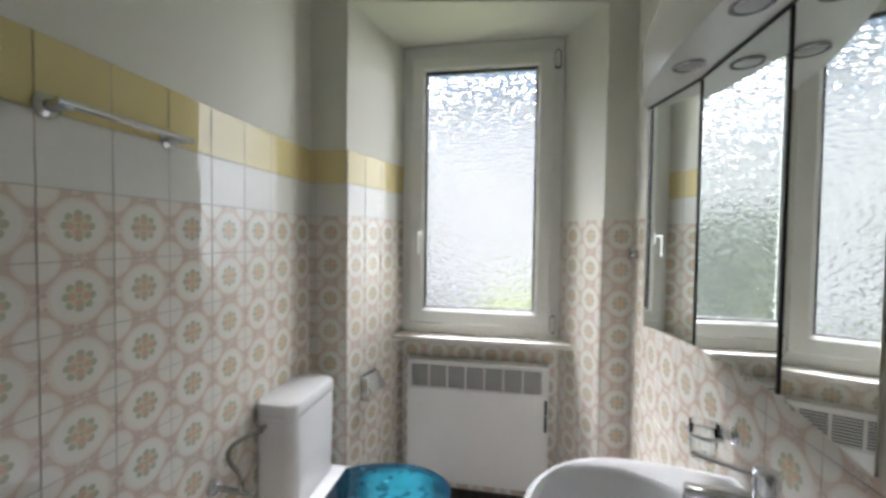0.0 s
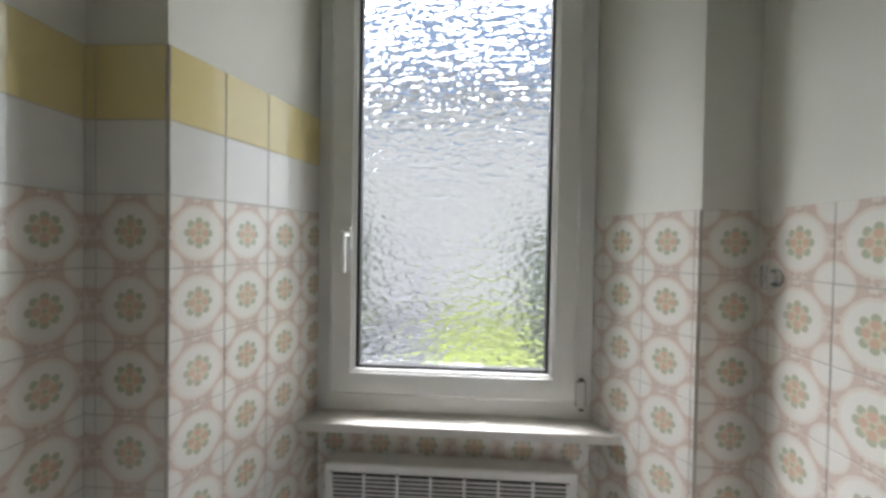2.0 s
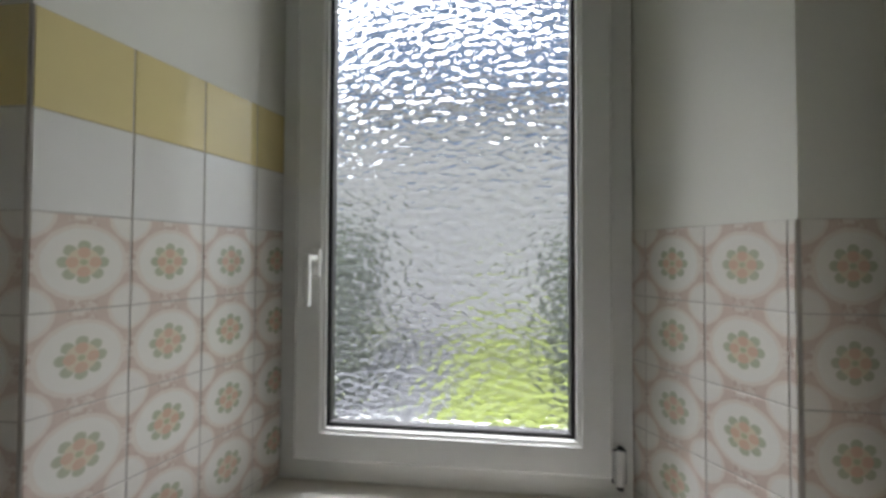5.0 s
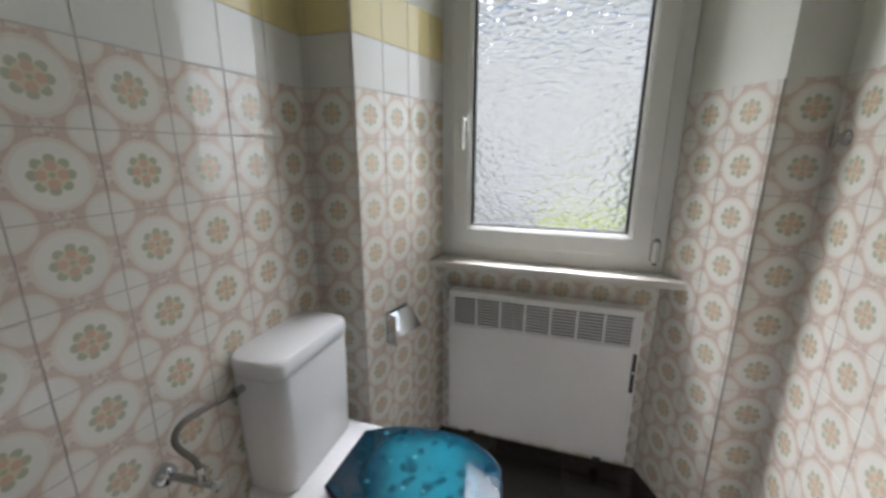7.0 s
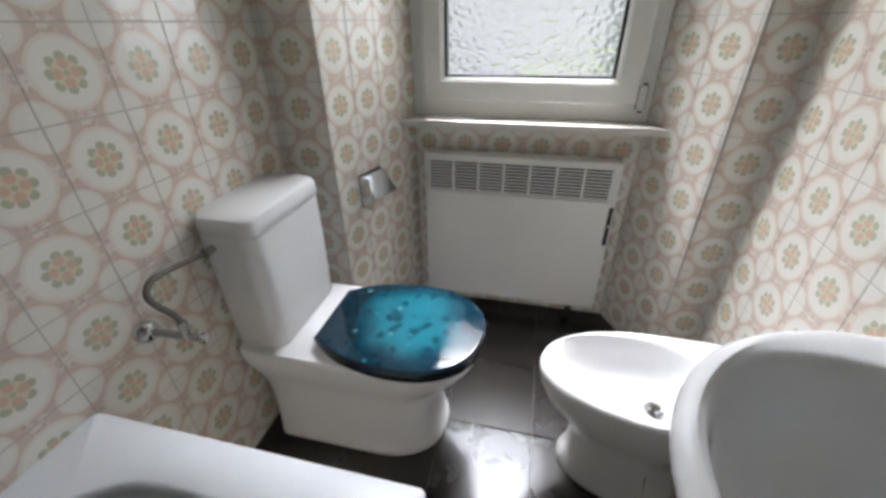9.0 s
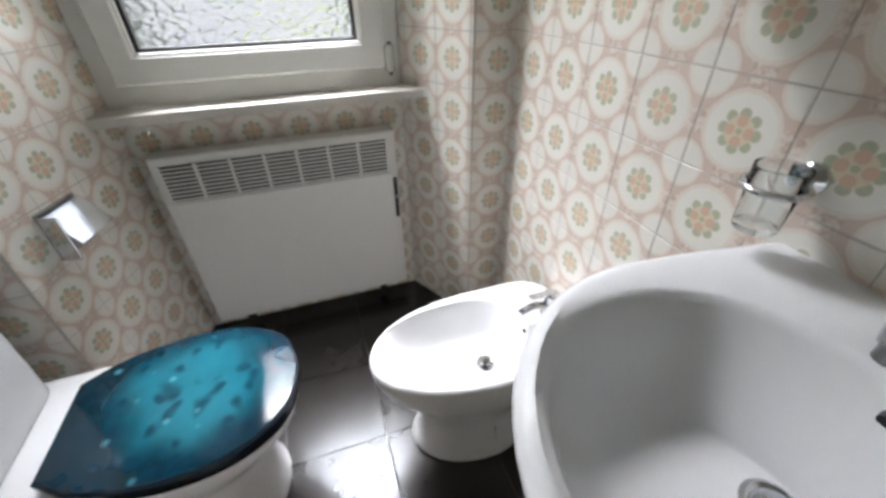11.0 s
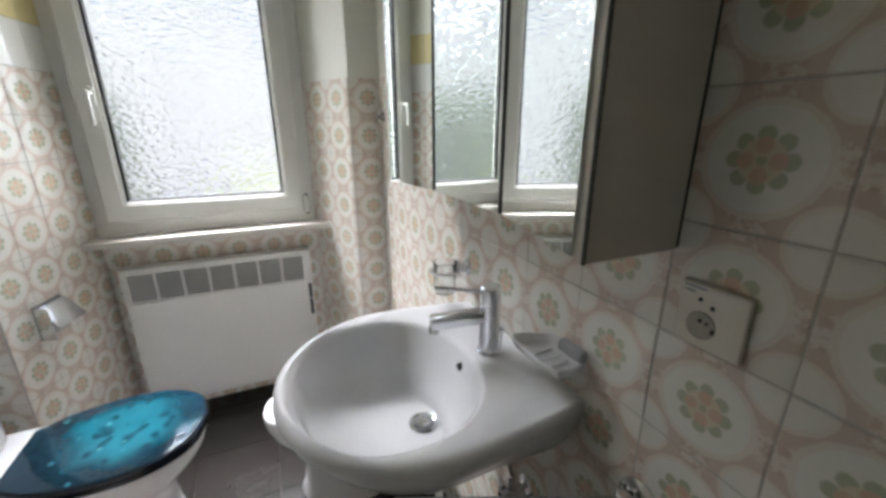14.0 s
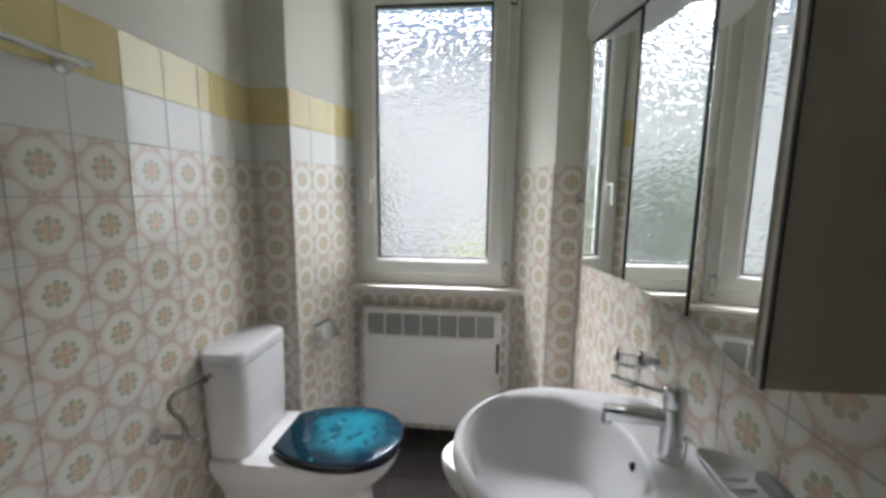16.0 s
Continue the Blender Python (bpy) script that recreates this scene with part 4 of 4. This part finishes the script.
def tile_field(parent, a, b, first, rows, step=P, zmin=0.0):
    """Tiles on the plane from a to b (plan); first: where the first joint lies along it; rows: (top of row, material)."""
    a, b = Vector((*a, 0)), Vector((*b, 0))
    d = (b - a).normalized()
    nrm = Vector((d.y, -d.x, 0))
    length = (b - a).length
    half, gap = step / 2, 0.001
    rng = random.Random(len(parent.name) * 7 + int(length * 1000))
    base = Vector(parent.location)
    p = parent.parent
    while p is not None:
        base += p.location
        p = p.parent
    k = -1 if first > 0.004 else 0
    s = first + k * step
    while s < length - 0.006:
        for top, material in rows:
            u0, u1 = max(s, 0.001) - s - half + gap, min(s + step, length - 0.001) - s - half - gap
            v0 = max(top - P, zmin) - top + P / 2 + gap
            v1 = P / 2 - gap
            if u1 - u0 > 0.006 and v1 - v0 > 0.006:
                me = tile_mesh(u0, u1, v0, v1, 0.0035, material, "tile")
                ob = new("tile", me)
                c = a + d * (s + half) + nrm * 0.0003 + Vector((0, 0, top - P / 2)) - base
                tip = rng.uniform(-0.002, 0.002)
                ob.matrix_basis = Matrix(((d.x, 0, nrm.x, c.x), (d.y, 0, nrm.y, c.y), (0, 1, 0, c.z), (0, 0, 0, 1))) @ Matrix.Rotation(tip, 4, "X") @ Matrix.Rotation(rng.uniform(-0.002, 0.002), 4, "Y")
                ob.parent = parent
        s += step


def backing(parent, a, b, z1, name="grout"):
    """Thin grout bed behind a field of tiles."""
    a, b = Vector((*a, 0)), Vector((*b, 0))
    d = (b - a).normalized()
    n = Vector((d.y, -d.x, 0)) * 0.0026
    part(name, prism([(a.x, a.y), (b.x, b.y), (b.x + n.x, b.y + n.y), (a.x + n.x, a.y + n.y)], 0, z1), GROUT, parent)


low = [(ROW0 - P * i, TILE) for i in range(10)]
high = [(ROW0 + 2 * P, TILE_YELLOW), (ROW0 + P, TILE_WHITE)] + low
fields = [
    (wall_left, (XL, YB), (XL, PL[1]), (PL[1] - YB - 0.004) % P, high),
    (wall_pier_left, (XL, PL[1]), PL, 0.026, high),
    (wall_pier_left, PL, NL, 0.0, high, 0.135),
    (wall_under, NL, NR, 0.135, [(0.856 - P * i, TILE) for i in range(6)]),
    (wall_pier_right, NR, PR, 0.041, low, 0.138),
    (wall_pier_right, PR, (XR, PR[1]), 0.0, low),
    (wall_right, (XR, PR[1]), (XR, YB), (PR[1] - 0.462) % P, low),
]
for parent, a, b, first, rows, *wide in fields:
    backing(parent, a, b, rows[0][0] - 0.0005)
    tile_field(parent, a, b, first, rows, *wide)
tile_field(apron, (TX1 - 0.022, TY1 - 0.022), (XL + 0.004, TY1 - 0.022), 0.0, [(0.522 - P * i, TILE) for i in range(4)])
tile_field(apron, (TX1 - 0.022, YB + 0.004), (TX1 - 0.022, TY1 - 0.022), 0.03, [(0.522 - P * i, TILE) for i in range(4)])

# floor tiles, laid square
FS = 0.303
gx, gy = -0.033, 1.447
xs = [gx + FS * i for i in range(-4, 4)]
ys = [gy + FS * i for i in range(-9, 4)]
for x in xs:
    for y in ys:
        u0, u1 = max(x, XL + 0.005), min(x + FS, XR - 0.005)
        v0, v1 = max(y, YB + 0.005), min(y + FS, 2.160)
        if u1 - u0 < 0.01 or v1 - v0 < 0.01:
            continue
        cx, cy = x + FS / 2, y + FS / 2
        g = 0.001
        ob = new("tile", tile_mesh(u0 - cx + g, u1 - cx - g, v0 - cy + g, v1 - cy - g, 0.0055, FLOOR_TILE, "floor_tile"))
        ob.location = (cx, cy, -0.0056)
        ob.parent = floor
